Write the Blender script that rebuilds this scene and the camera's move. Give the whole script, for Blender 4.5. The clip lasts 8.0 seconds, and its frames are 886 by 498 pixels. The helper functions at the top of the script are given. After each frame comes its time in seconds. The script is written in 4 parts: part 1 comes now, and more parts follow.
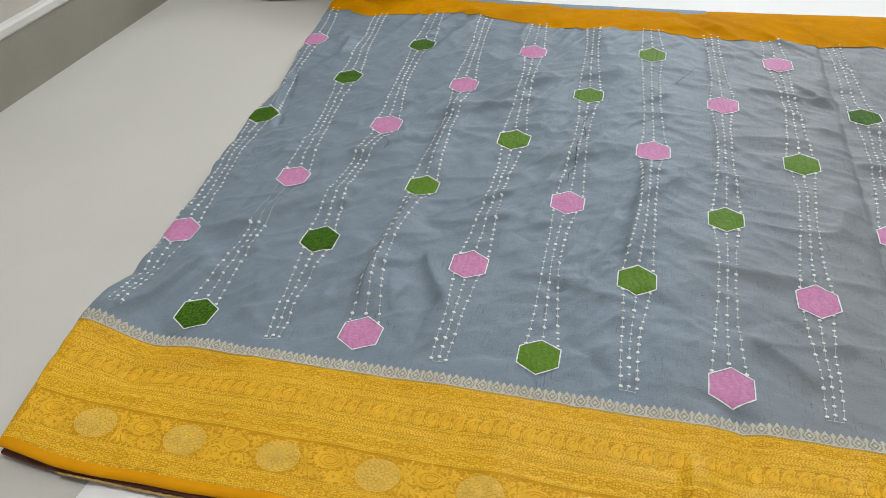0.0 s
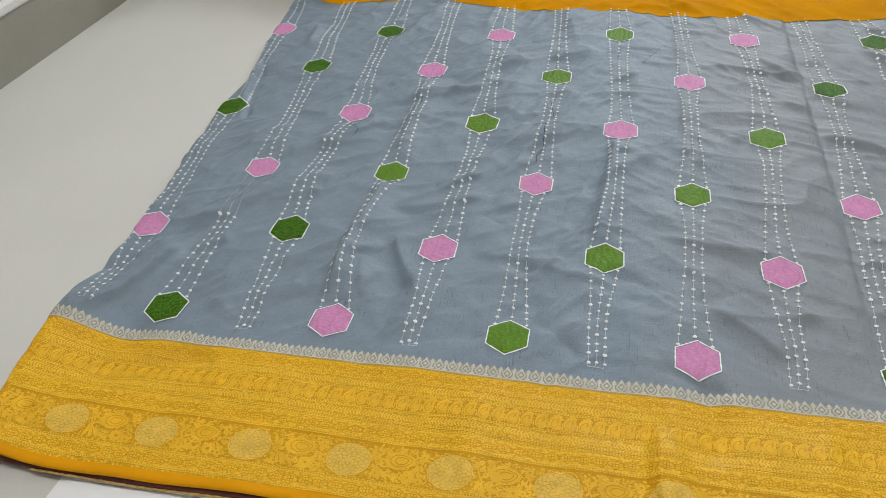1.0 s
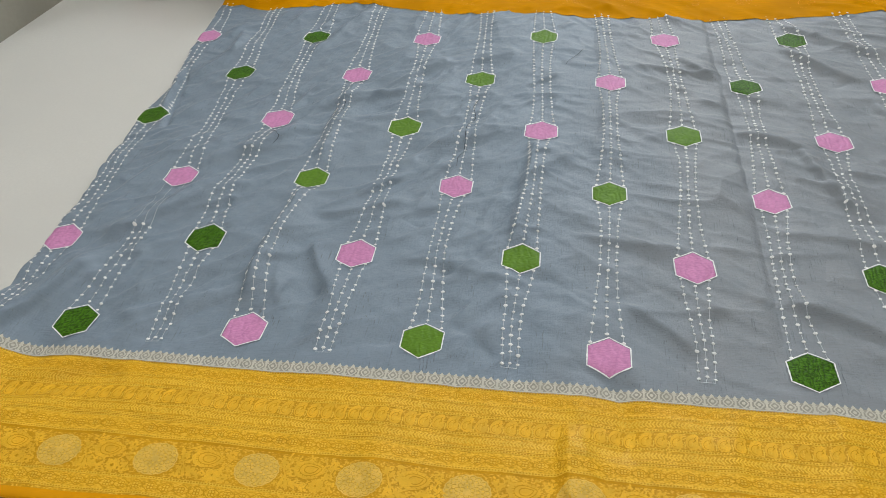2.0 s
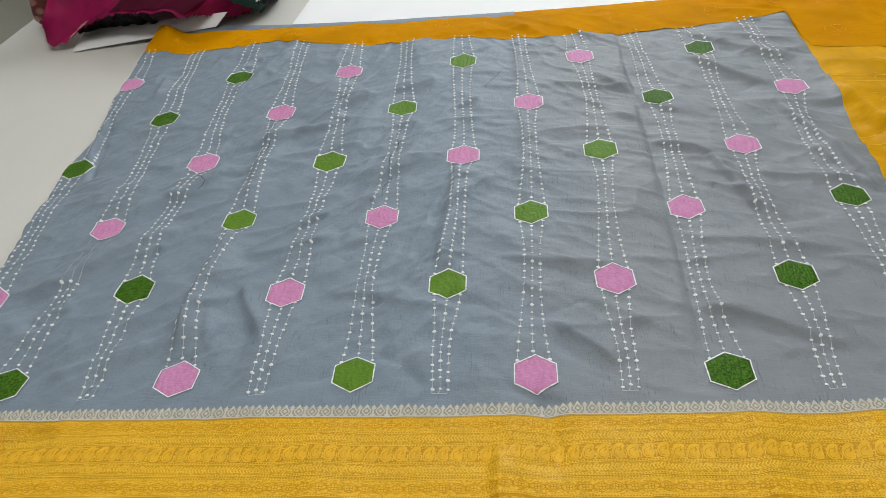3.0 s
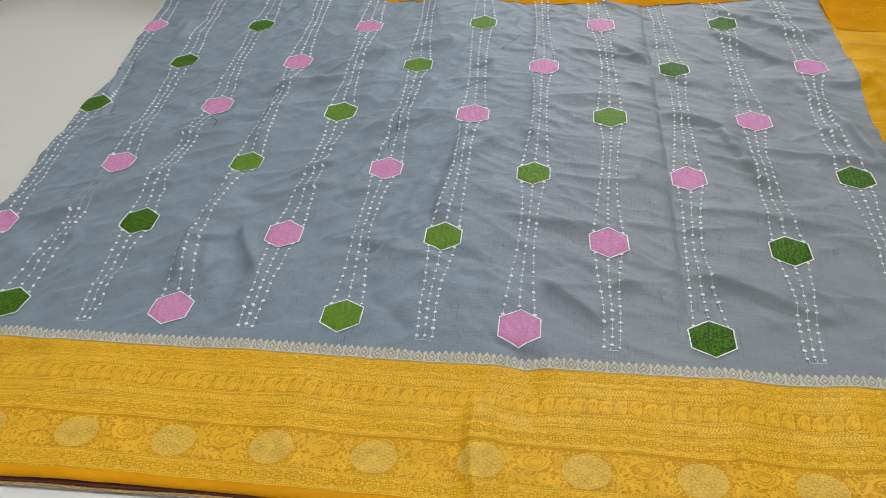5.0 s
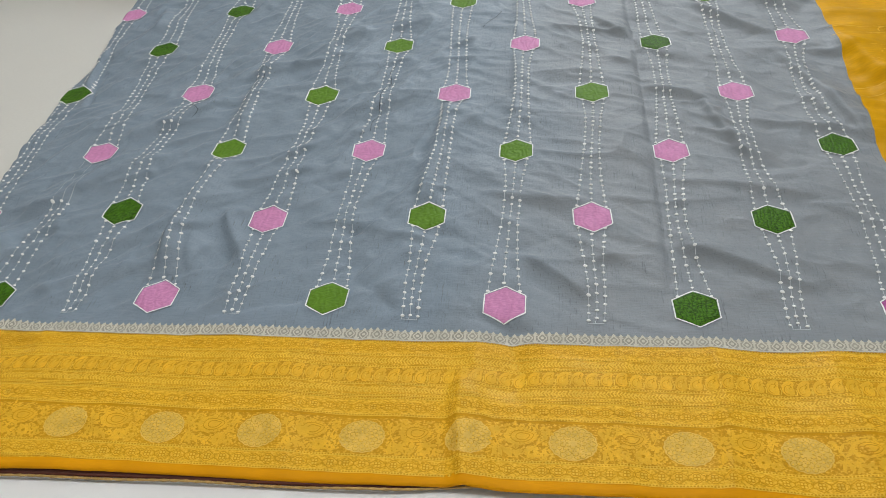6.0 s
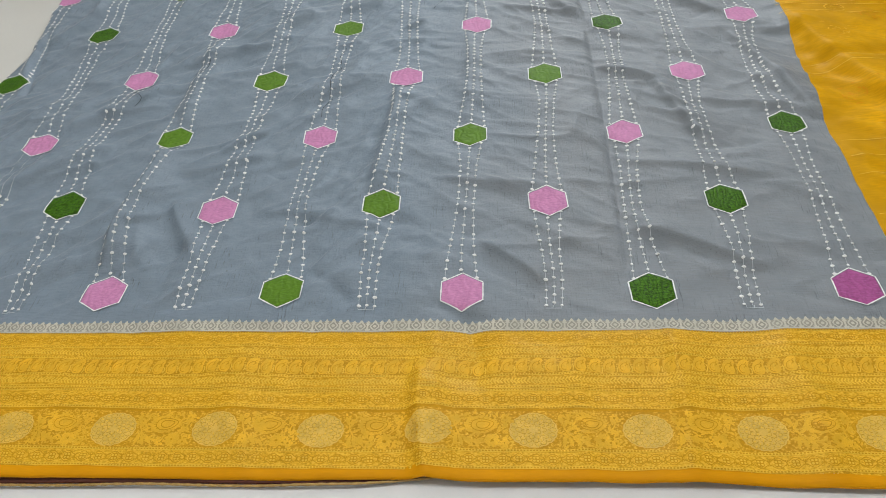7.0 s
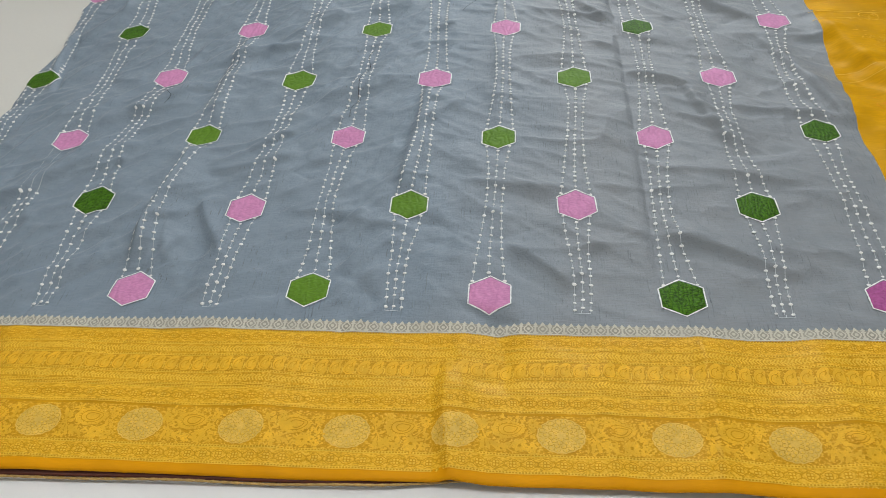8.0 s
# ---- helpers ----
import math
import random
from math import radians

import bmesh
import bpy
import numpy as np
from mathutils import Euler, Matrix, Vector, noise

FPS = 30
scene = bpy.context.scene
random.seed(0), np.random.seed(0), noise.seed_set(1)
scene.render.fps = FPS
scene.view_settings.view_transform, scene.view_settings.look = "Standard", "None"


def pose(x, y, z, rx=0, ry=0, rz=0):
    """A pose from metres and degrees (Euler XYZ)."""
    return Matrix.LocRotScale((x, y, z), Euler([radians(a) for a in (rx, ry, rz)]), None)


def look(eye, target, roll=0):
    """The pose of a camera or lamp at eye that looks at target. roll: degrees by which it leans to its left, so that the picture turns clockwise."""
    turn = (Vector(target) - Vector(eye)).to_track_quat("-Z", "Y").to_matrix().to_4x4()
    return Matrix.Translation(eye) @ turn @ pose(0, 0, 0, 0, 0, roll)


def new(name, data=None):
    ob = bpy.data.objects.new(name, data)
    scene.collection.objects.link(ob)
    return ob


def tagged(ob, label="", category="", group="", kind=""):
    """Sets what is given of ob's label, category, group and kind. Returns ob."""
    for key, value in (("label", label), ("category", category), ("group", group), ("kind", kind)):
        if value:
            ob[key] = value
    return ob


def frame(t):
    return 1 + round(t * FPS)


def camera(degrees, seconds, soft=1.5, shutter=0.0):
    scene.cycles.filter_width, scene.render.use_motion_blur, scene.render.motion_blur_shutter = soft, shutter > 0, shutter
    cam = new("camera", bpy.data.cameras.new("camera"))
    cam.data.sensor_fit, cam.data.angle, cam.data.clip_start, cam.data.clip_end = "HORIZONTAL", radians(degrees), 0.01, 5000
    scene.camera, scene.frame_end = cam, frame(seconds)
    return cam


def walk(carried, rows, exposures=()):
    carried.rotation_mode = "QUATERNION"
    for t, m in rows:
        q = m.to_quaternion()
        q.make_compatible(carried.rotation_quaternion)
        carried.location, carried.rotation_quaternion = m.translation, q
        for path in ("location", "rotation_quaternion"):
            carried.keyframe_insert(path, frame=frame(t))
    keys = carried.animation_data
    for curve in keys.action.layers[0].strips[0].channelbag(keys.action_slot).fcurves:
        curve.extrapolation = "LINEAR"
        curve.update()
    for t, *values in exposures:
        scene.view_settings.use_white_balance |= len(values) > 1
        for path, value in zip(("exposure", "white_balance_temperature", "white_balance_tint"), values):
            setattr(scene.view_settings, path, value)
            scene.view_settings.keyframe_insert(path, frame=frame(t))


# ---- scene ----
cam = camera(59.1, 8.0, soft=0.7)
PATH = [
    (0, (0.061, -0.539, 0.606), (-0.359, 0.927, -0.688), -3.9),
    (0.5, (0.067, -0.542, 0.604), (-0.357, 0.919, -0.695), -4.8),
    (1, (0.086, -0.54, 0.603), (-0.306, 0.913, -0.714), -5.3),
    (1.5, (0.09, -0.539, 0.598), (-0.289, 0.92, -0.715), -4.5),
    (2, (0.137, -0.529, 0.595), (-0.163, 0.95, -0.717), -4.5),
    (2.2, (0.153, -0.528, 0.594), (-0.102, 0.958, -0.719), -4.2),
    (3.3, (0.192, -0.526, 0.616), (-0.014, 0.999, -0.662), -8.0),
    (3.5, (0.2, -0.523, 0.611), (-0.007, 1.003, -0.665), -8.3),
    (4, (0.212, -0.527, 0.604), (0.014, 0.981, -0.694), -6.9),
    (4.5, (0.221, -0.54, 0.596), (-0.065, 0.94, -0.719), -6.6),
    (4.7, (0.216, -0.548, 0.597), (-0.06, 0.93, -0.722), -4.5),
    (5.8, (0.227, -0.551, 0.588), (-0.029, 0.889, -0.776), -5.7),
    (6, (0.23, -0.552, 0.591), (-0.031, 0.893, -0.767), -6.4),
    (6.5, (0.231, -0.534, 0.583), (0.121, 0.9, -0.807), -4.8),
    (7, (0.232, -0.539, 0.589), (0.076, 0.879, -0.813), -5.2),
    (7.5, (0.22, -0.533, 0.581), (0.066, 0.886, -0.82), -5.1),
    (8, (0.218, -0.538, 0.586), (0.024, 0.884, -0.807), -5.0),
]
walk(cam, [(t, look(eye, target, roll)) for t, eye, target, roll in PATH], exposures=[(0.0, 0.0), (8.0, 0.0)])

# ---- world and light ----
world = bpy.data.worlds.new("world")
scene.world = world
world.use_nodes = True
sky = world.node_tree.nodes.new("ShaderNodeTexSky")
sky.sky_type = "NISHITA"
sky.sun_disc = False
sky.sun_elevation = radians(40)
world.node_tree.links.new(sky.outputs["Color"], world.node_tree.nodes["Background"].inputs["Color"])
world.node_tree.nodes["Background"].inputs["Strength"].default_value = 0.1

UNSEEN_PANELS = [(0.12, -0.25, 20.8)]  # ceiling panels added out of view: x, y, watts
CEILING = 2.7
for px, py, watts in UNSEEN_PANELS:
    lamp = bpy.data.lights.new("unseen_panel_lamp", "AREA")
    lamp.shape, lamp.size, lamp.size_y, lamp.energy = "RECTANGLE", 1.13, 0.53, watts
    lamp.color = (0.955, 0.97, 0.975)
    ob = new("unseen_panel_lamp", lamp)
    ob.matrix_world = pose(px, py, CEILING - 0.065)
# area light in a window added out of view, for sheen and wrinkle shading
UNSEEN_WINDOW = (0.0, 1.20, 0.95, 2.05)  # x from, to, z from, to
NORTH = 3.1
day = bpy.data.lights.new("unseen_window_light", "AREA")
day.shape, day.size, day.size_y, day.energy = "RECTANGLE", 1.12, 1.02, 48.5
day.color = (0.88, 0.95, 1.0)
new("unseen_window_light", day).matrix_world = pose(0.60, NORTH + 0.015, 1.50, -90, 0, 0)

# ---- materials ----


def nodes_of(name, color, rough, metallic=0.0, sheen=0.0):
    m = bpy.data.materials.new(name)
    m.use_nodes = True
    nt = m.node_tree
    b = nt.nodes["Principled BSDF"]
    b.inputs["Base Color"].default_value = (*color, 1)
    b.inputs["Roughness"].default_value = rough
    b.inputs["Metallic"].default_value = metallic
    b.inputs["Sheen Weight"].default_value = sheen
    co = nt.nodes.new("ShaderNodeTexCoord").outputs["Object"]
    return m, nt, b, co


def noise_at(nt, co, scale, stretch=(1, 1, 1), detail=3.0, rough=0.55):
    mp = nt.nodes.new("ShaderNodeMapping")
    mp.inputs["Scale"].default_value = stretch
    nt.links.new(co, mp.inputs["Vector"])
    n = nt.nodes.new("ShaderNodeTexNoise")
    n.inputs["Scale"].default_value = scale
    n.inputs["Detail"].default_value = detail
    n.inputs["Roughness"].default_value = rough
    nt.links.new(mp.outputs["Vector"], n.inputs["Vector"])
    return n.outputs["Fac"]


def ramp(nt, fac, lo, hi, a=0.0, b=1.0):
    r = nt.nodes.new("ShaderNodeMapRange")
    r.inputs["From Min"].default_value, r.inputs["From Max"].default_value = lo, hi
    r.inputs["To Min"].default_value, r.inputs["To Max"].default_value = a, b
    nt.links.new(fac, r.inputs["Value"])
    return r.outputs["Result"]


def mix(nt, fac, a, b, how="MIX"):
    n = nt.nodes.new("ShaderNodeMix")
    n.data_type, n.blend_type = "RGBA", how
    for sock, v in ((n.inputs[0], fac), (n.inputs[6], a), (n.inputs[7], b)):
        if isinstance(v, (int, float)):
            sock.default_value = v
        elif isinstance(v, tuple):
            sock.default_value = (*v, 1)
        else:
            nt.links.new(v, sock)
    return n.outputs[2]


def bump(nt, b, height, strength, distance=0.001):
    n = nt.nodes.new("ShaderNodeBump")
    n.inputs["Strength"].default_value, n.inputs["Distance"].default_value = strength, distance
    nt.links.new(height, n.inputs["Height"])
    nt.links.new(n.outputs["Normal"], b.inputs["Normal"])


def add(nt, a, b):
    n = nt.nodes.new("ShaderNodeMath")
    nt.links.new(a, n.inputs[0])
    nt.links.new(b, n.inputs[1])
    return n.outputs[0]


def plain(name, color, rough, vary=0.12, scale=30, grain=400, relief=0.2, metallic=0.0, sheen=0.0, stretch=(1, 1, 1), dist=0.0006, gloss=0.5):
    """A surface with patchy tone, fine grain and relief."""
    m, nt, b, co = nodes_of(name, color, rough, metallic, sheen)
    big, fine = noise_at(nt, co, scale), noise_at(nt, co, grain, stretch)
    b.inputs["Specular IOR Level"].default_value = gloss
    dark = tuple(c * (1 - vary) for c in color)
    light = tuple(min(1, c * (1 + vary)) for c in color)
    col = mix(nt, ramp(nt, big, 0.3, 0.7), dark, light)
    col = mix(nt, ramp(nt, fine, 0.35, 0.65, 0.0, 0.5), col, tuple(c * (1 - 1.2 * vary) for c in color))
    nt.links.new(col, b.inputs["Base Color"])
    nt.links.new(ramp(nt, big, 0.3, 0.7, rough * 0.9, min(1, rough * 1.1)), b.inputs["Roughness"])
    bump(nt, b, fine, relief, dist)
    return m


def shot_silk():
    """Grey raw silk: blue-grey that turns to a warmer grey with x, with dark slubs along the weft."""
    m, nt, b, co = nodes_of("grey_silk", (0.2, 0.235, 0.26), 0.5, sheen=0.10)
    sep = nt.nodes.new("ShaderNodeSeparateXYZ")
    nt.links.new(co, sep.inputs[0])
    patch = noise_at(nt, co, 5, detail=2)
    shift = add(nt, sep.outputs["X"], ramp(nt, patch, 0.2, 0.8, -0.06, 0.06))
    col = mix(nt, ramp(nt, shift, 0.10, 0.30), SILK_BLUE, SILK_WARM)
    slub = noise_at(nt, co, 1, (620, 30, 620), detail=2, rough=0.6)
    some = noise_at(nt, co, 14, detail=2)
    thin = ramp(nt, slub, 0.60, 0.72)
    n = nt.nodes.new("ShaderNodeMath")
    n.operation = "MULTIPLY"
    nt.links.new(thin, n.inputs[0])
    nt.links.new(ramp(nt, some, 0.40, 0.62, 0.12, 0.85), n.inputs[1])
    col = mix(nt, n.outputs[0], col, (0.075, 0.09, 0.10))
    weft = noise_at(nt, co, 1, (60, 1500, 60), detail=2)
    col = mix(nt, ramp(nt, weft, 0.4, 0.62, 0.0, 0.22), col, (0.28, 0.335, 0.385))
    col = mix(nt, ramp(nt, noise_at(nt, co, 22), 0.3, 0.7, 0.0, 0.25), col, (0.14, 0.178, 0.212))
    nt.links.new(col, b.inputs["Base Color"])
    b.inputs["Sheen Roughness"].default_value = 0.35
    b.inputs["Specular IOR Level"].default_value = 0.42
    nt.links.new(ramp(nt, some, 0.3, 0.7, 0.47, 0.58), b.inputs["Roughness"])
    crumple = noise_at(nt, co, 55, detail=4)
    bump(nt, b, add(nt, ramp(nt, crumple, 0, 1, 0, 4.5), add(nt, slub, weft)), 0.5, 0.0009)
    return m


def stitched(name, color, dark, streak, how_dark):
    """Dense satin stitch: fine rows of thread, with wavy puckers whose furrow shade is put into the colour."""
    m, nt, b, co = nodes_of(name, color, 0.5)
    rows = noise_at(nt, co, 1, (170, 620, 170), detail=3)
    col = mix(nt, ramp(nt, rows, 0.38, 0.66, 0.0, 0.55), color, dark)
    col = mix(nt, ramp(nt, noise_at(nt, co, 75), 0.3, 0.7, 0.0, 0.3), col, tuple(min(1, 1.35 * c) for c in color))
    w = nt.nodes.new("ShaderNodeTexWave")
    w.wave_type, w.bands_direction = "BANDS", "X"
    w.inputs["Scale"].default_value, w.inputs["Distortion"].default_value = streak, 9.0
    w.inputs["Detail"].default_value, w.inputs["Detail Scale"].default_value = 2.0, 1.6
    nt.links.new(co, w.inputs["Vector"])
    speck = noise_at(nt, co, 1, (300, 620, 300), detail=3, rough=0.7)
    col = mix(nt, ramp(nt, speck, 0.46, 0.60, 0.0, 0.85 * how_dark), col, tuple(0.45 * c for c in dark))
    furrow_shade = ramp(nt, w.outputs["Fac"], 0.26, 0.06, 0.0, 0.45 * how_dark)
    col = mix(nt, furrow_shade, col, tuple(0.25 * c for c in dark))
    nt.links.new(col, b.inputs["Base Color"])
    b.inputs["Specular IOR Level"].default_value = 0.10
    bump(nt, b, add(nt, rows, w.outputs["Fac"]), 0.5, 0.0008)
    return m


# woven bands of the near border: y from, y to, share of pale satin
SATIN_BANDS = [(-0.0720, -0.0580, 0.85), (-0.0865, -0.0745, 0.35), (-0.1205, -0.1090, 0.35), (-0.1430, -0.1268, 0.85), (-0.2030, -0.1885, 0.95)]


def brocade_ground():
    """Gold brocade: a darker twill ground with satin stripes, speckled by single raised threads."""
    m, nt, b, co = nodes_of("zari_ground", (0.70, 0.37, 0.005), 0.52)
    sep = nt.nodes.new("ShaderNodeSeparateXYZ")
    nt.links.new(co, sep.inputs[0])
    sway = add(nt, sep.outputs["Y"], ramp(nt, noise_at(nt, co, 9, detail=1), 0.2, 0.8, -0.0006, 0.0006))
    r = nt.nodes.new("ShaderNodeValToRGB")
    r.color_ramp.interpolation = "CONSTANT"
    stops = [(0.0, 0.0)]
    for lo, hi, much in sorted(SATIN_BANDS):
        stops += [((lo + 0.25) / 0.25, much), ((hi + 0.25) / 0.25, 0.0)]
    e = r.color_ramp.elements
    e.remove(e[1])
    e[0].position, e[0].color = 0.0, (0, 0, 0, 1)
    for at, v in stops[1:]:
        e.new(at).color = (v, v, v, 1)
    nt.links.new(ramp(nt, sway, -0.25, 0.0), r.inputs["Fac"])
    patch, fine = noise_at(nt, co, 18), noise_at(nt, co, 1, (420, 560, 420), detail=3)
    col = mix(nt, ramp(nt, patch, 0.3, 0.7), (0.57, 0.276, 0.003), (0.69, 0.350, 0.005))
    col = mix(nt, r.outputs["Color"], col, (0.80, 0.448, 0.018))
    col = mix(nt, ramp(nt, fine, 0.50, 0.64, 0.0, 0.75), col, (0.90, 0.560, 0.055))
    col = mix(nt, ramp(nt, fine, 0.48, 0.35, 0.0, 0.65), col, (0.50, 0.255, 0.004))
    nt.links.new(col, b.inputs["Base Color"])
    b.inputs["Specular IOR Level"].default_value = 0.2
    bump(nt, b, fine, 0.4, 0.0005)
    return m


SILK_BLUE, SILK_WARM = (0.188, 0.243, 0.302), (0.222, 0.240, 0.260)
M = {
    "silk": shot_silk(),
    "zari_ground": brocade_ground(),
    "zari": plain("zari_thread", (0.86, 0.535, 0.040), 0.45, 0.14, 40, 900, 0.5, 0.0, 0.0, gloss=0.25),
    "zari_pale": plain("pale_zari_thread", (0.80, 0.515, 0.088), 0.45, 0.16, 90, 1100, 0.6, 0.0, 0.0, gloss=0.25),
    "zari_fill": plain("gold_satin_weave", (0.84, 0.475, 0.024), 0.5, 0.14, 60, 900, 0.5, 0.0, 0.0, gloss=0.2),
    "zari_line": plain("dark_gold_weave", (0.64, 0.318, 0.006), 0.5, 0.14, 40, 900, 0.3, gloss=0.12),
    "vein": plain("medallion_vein", (0.64, 0.37, 0.030), 0.5, 0.14, 60, 900, 0.3, gloss=0.15),
    "hem": plain("orange_hem", (0.74, 0.318, 0.001), 0.55, 0.08, 14, 1, 0.3, 0.0, 0.0, (140, 1500, 140), gloss=0.1),
    "orange": plain("orange_silk", (0.63, 0.268, 0.0), 0.7, 0.14, 9, 1, 0.2, 0.0, 0.0, (50, 500, 50), gloss=0.02),
    "pallu": plain("gold_pallu_silk", (0.70, 0.355, 0.001), 0.55, 0.20, 12, 1, 0.15, 0.0, 0.0, (90, 500, 90), gloss=0.08),
    "cream": plain("cream_lace", (0.59, 0.565, 0.475), 0.65, 0.12, 50, 900, 0.5, gloss=0.15),
    "lace_ground": plain("lace_ground", (0.36, 0.345, 0.295), 0.65, 0.15, 60, 900, 0.5, gloss=0.15),
    "strand": plain("fine_strand", (0.55, 0.59, 0.62), 0.6, 0.06, 80, 1500, 0.3),
    "thread": plain("white_thread", (0.88, 0.89, 0.88), 0.6, 0.06, 80, 1500, 0.5),
    "pink": stitched("pink_embroidery", (0.62, 0.265, 0.475), (0.44, 0.16, 0.33), 40, 0.16),
    "pink_deep": stitched("deep_pink_embroidery", (0.42, 0.105, 0.30), (0.26, 0.06, 0.18), 40, 0.25),
    "green": stitched("green_embroidery", (0.118, 0.238, 0.022), (0.06, 0.135, 0.010), 40, 0.14),
    "green_off_sheen": stitched("green_off_sheen_embroidery", (0.076, 0.200, 0.010), (0.026, 0.085, 0.004), 70, 0.95),
    "maroon": plain("shaded_maroon_lining", (0.13, 0.035, 0.02), 0.6, 0.2),
    "cord": plain("gold_cord", (0.55, 0.36, 0.12), 0.45, 0.3, 200, 900, 0.7, 0.2),
    "floor": plain("offwhite_floor_tile", (0.63, 0.62, 0.575), 0.42, 0.035, 5, 240, 0.0, gloss=0.35),
    "sheet": plain("white_cotton", (0.90, 0.91, 0.92), 0.75, 0.02, 8, 900, 0.2, 0.0, 0.05),
    "paper": plain("white_paper", (0.80, 0.80, 0.80), 0.6, 0.02, 8, 300, 0.1),
    "skirting": plain("grey_skirting_paint", (0.335, 0.322, 0.268), 0.35, 0.07, 6, 120, 0.1),
    "bead": plain("white_bead_paint", (0.78, 0.77, 0.74), 0.4, 0.04, 10, 200, 0.1),
    "wall": plain("beige_wall_paint", (0.60, 0.56, 0.51), 0.6, 0.04, 4, 160, 0.25),
    "ceiling": plain("white_ceiling_paint", (0.80, 0.80, 0.79), 0.7, 0.03, 4, 120, 0.2),
    "wine": plain("wine_fold_shade", (0.075, 0.002, 0.018), 0.6, 0.35, 20, 1, 0.4, 0.0, 0.0, (700, 60, 700), gloss=0.08),
    "magenta": plain("magenta_silk", (0.26, 0.003, 0.062), 0.5, 0.40, 14, 1, 0.5, 0.0, 0.0, (700, 60, 700), gloss=0.15),
    "bottle": plain("bottle_green_silk", (0.010, 0.042, 0.032), 0.55, 0.25, 20, 900, 0.3, gloss=0.12),
    "black": plain("black_cloth", (0.012, 0.011, 0.012), 0.7, 0.2, 20, 700, 0.3, gloss=0.1),
    "brown": plain("brown_brocade", (0.12, 0.030, 0.026), 0.5, 0.25, 30, 800, 0.5, gloss=0.2),
    "silver": plain("silver_brocade", (0.42, 0.40, 0.39), 0.4, 0.25, 70, 900, 0.7, 0.3),
    "pinkgold": plain("rose_gold_thread", (0.58, 0.33, 0.30), 0.4, 0.2, 90, 900, 0.6, 0.3),
    "metal": plain("white_metal", (0.75, 0.75, 0.75), 0.4, 0.03, 20, 300, 0.1),
}
# glow of the added ceiling panel
glow = bpy.data.materials.new("unseen_panel_diffuser")
glow.use_nodes = True
glow.node_tree.nodes["Principled BSDF"].inputs["Emission Color"].default_value = (1, 0.985, 0.96, 1)
glow.node_tree.nodes["Principled BSDF"].inputs["Emission Strength"].default_value = 3.0
M["glow"] = glow

# ---- building helpers ----


class Draft:
    """Verts and faces of one mesh, gathered piece by piece."""

    def __init__(self):
        self.v, self.f = [], []

    def fill(self, pts, lift=0.0):
        n = len(self.v)
        self.v += [(x, y, lift) for x, y in pts]
        self.f.append(tuple(range(n, n + len(pts))))

    def fan(self, c, pts, lift=0.0, rise=0.0):
        n, k = len(self.v), len(pts)
        self.v += [(c[0], c[1], lift + rise)] + [(x, y, lift) for x, y in pts]
        self.f += [(n, n + 1 + i, n + 1 + (i + 1) % k) for i in range(k)]

    def stroke(self, pts, width, lift=0.0, closed=False):
        p = np.array(pts, float)
        if closed:
            t = np.roll(p, -1, 0) - np.roll(p, 1, 0)
        else:
            t = np.gradient(p, axis=0)
        t /= np.maximum(np.linalg.norm(t, axis=1), 1e-9)[:, None]
        w = np.broadcast_to(np.asarray(width, float), len(p))[:, None] / 2
        nrm = np.c_[-t[:, 1], t[:, 0]] * w
        n, k = len(self.v), len(p)
        for a, b in zip(p - nrm, p + nrm):
            self.v += [(a[0], a[1], lift), (b[0], b[1], lift)]
        for i in range(k if closed else k - 1):
            j = (i + 1) % k
            self.f.append((n + 2 * i, n + 2 * j, n + 2 * j + 1, n + 2 * i + 1))

    def leaf(self, x, y, ang, length, wide, lift=0.0):
        c, s = math.cos(ang), math.sin(ang)
        out = []
        for u, w in ((0, 0), (0.3, 0.42), (0.62, 0.5), (0.88, 0.28), (1, 0), (0.88, -0.28), (0.62, -0.5), (0.3, -0.42)):
            a, b = u * length, w * wide
            out.append((x + a * c - b * s, y + a * s + b * c))
        self.fill(out, lift)

    def disc(self, x, y, rx, ry, lift=0.0, n=8):
        self.fill([(x + rx * math.cos(6.2832 * i / n), y + ry * math.sin(6.2832 * i / n)) for i in range(n)], lift)

    def knot(self, x, y, a, b, h, ang=0.0):
        """A small raised bead of thread."""
        n = len(self.v)
        c, s = math.cos(ang), math.sin(ang)
        for lift, k in ((0.0, 1.0), (0.65 * h, 0.8)):
            for i in range(6):
                u, w = a * k * math.cos(i * 1.0472), b * k * math.sin(i * 1.0472)
                self.v.append((x + u * c - w * s, y + u * s + w * c, lift))
        self.v.append((x, y, h))
        for i in range(6):
            j = (i + 1) % 6
            self.f += [(n + i, n + j, n + 6 + j, n + 6 + i), (n + 6 + i, n + 6 + j, n + 12)]


def mesh_of(name, verts, faces, material, smooth=True):
    me = bpy.data.meshes.new(name)
    me.from_pydata([tuple(map(float, v)) for v in verts], [], faces)
    me.materials.append(material)
    if smooth:
        me.polygons.foreach_set("use_smooth", [True] * len(me.polygons))
    me.update()
    return me


def thing(name, label, category, group="", kind=""):
    return tagged(new(name), label, category, group, kind)


def part(name, verts, faces, material, parent=None, label="", kind="", smooth=True):
    ob = new(name, mesh_of(name, verts, faces, material, smooth))
    if parent:
        ob.parent = parent
    return tagged(ob, label, kind=kind)


def box(x0, y0, z0, x1, y1, z1):
    v = [(x, y, z) for z in (z0, z1) for y in (y0, y1) for x in (x0, x1)]
    return v, [(0, 2, 3, 1), (4, 5, 7, 6), (0, 1, 5, 4), (2, 6, 7, 3), (0, 4, 6, 2), (1, 3, 7, 5)]


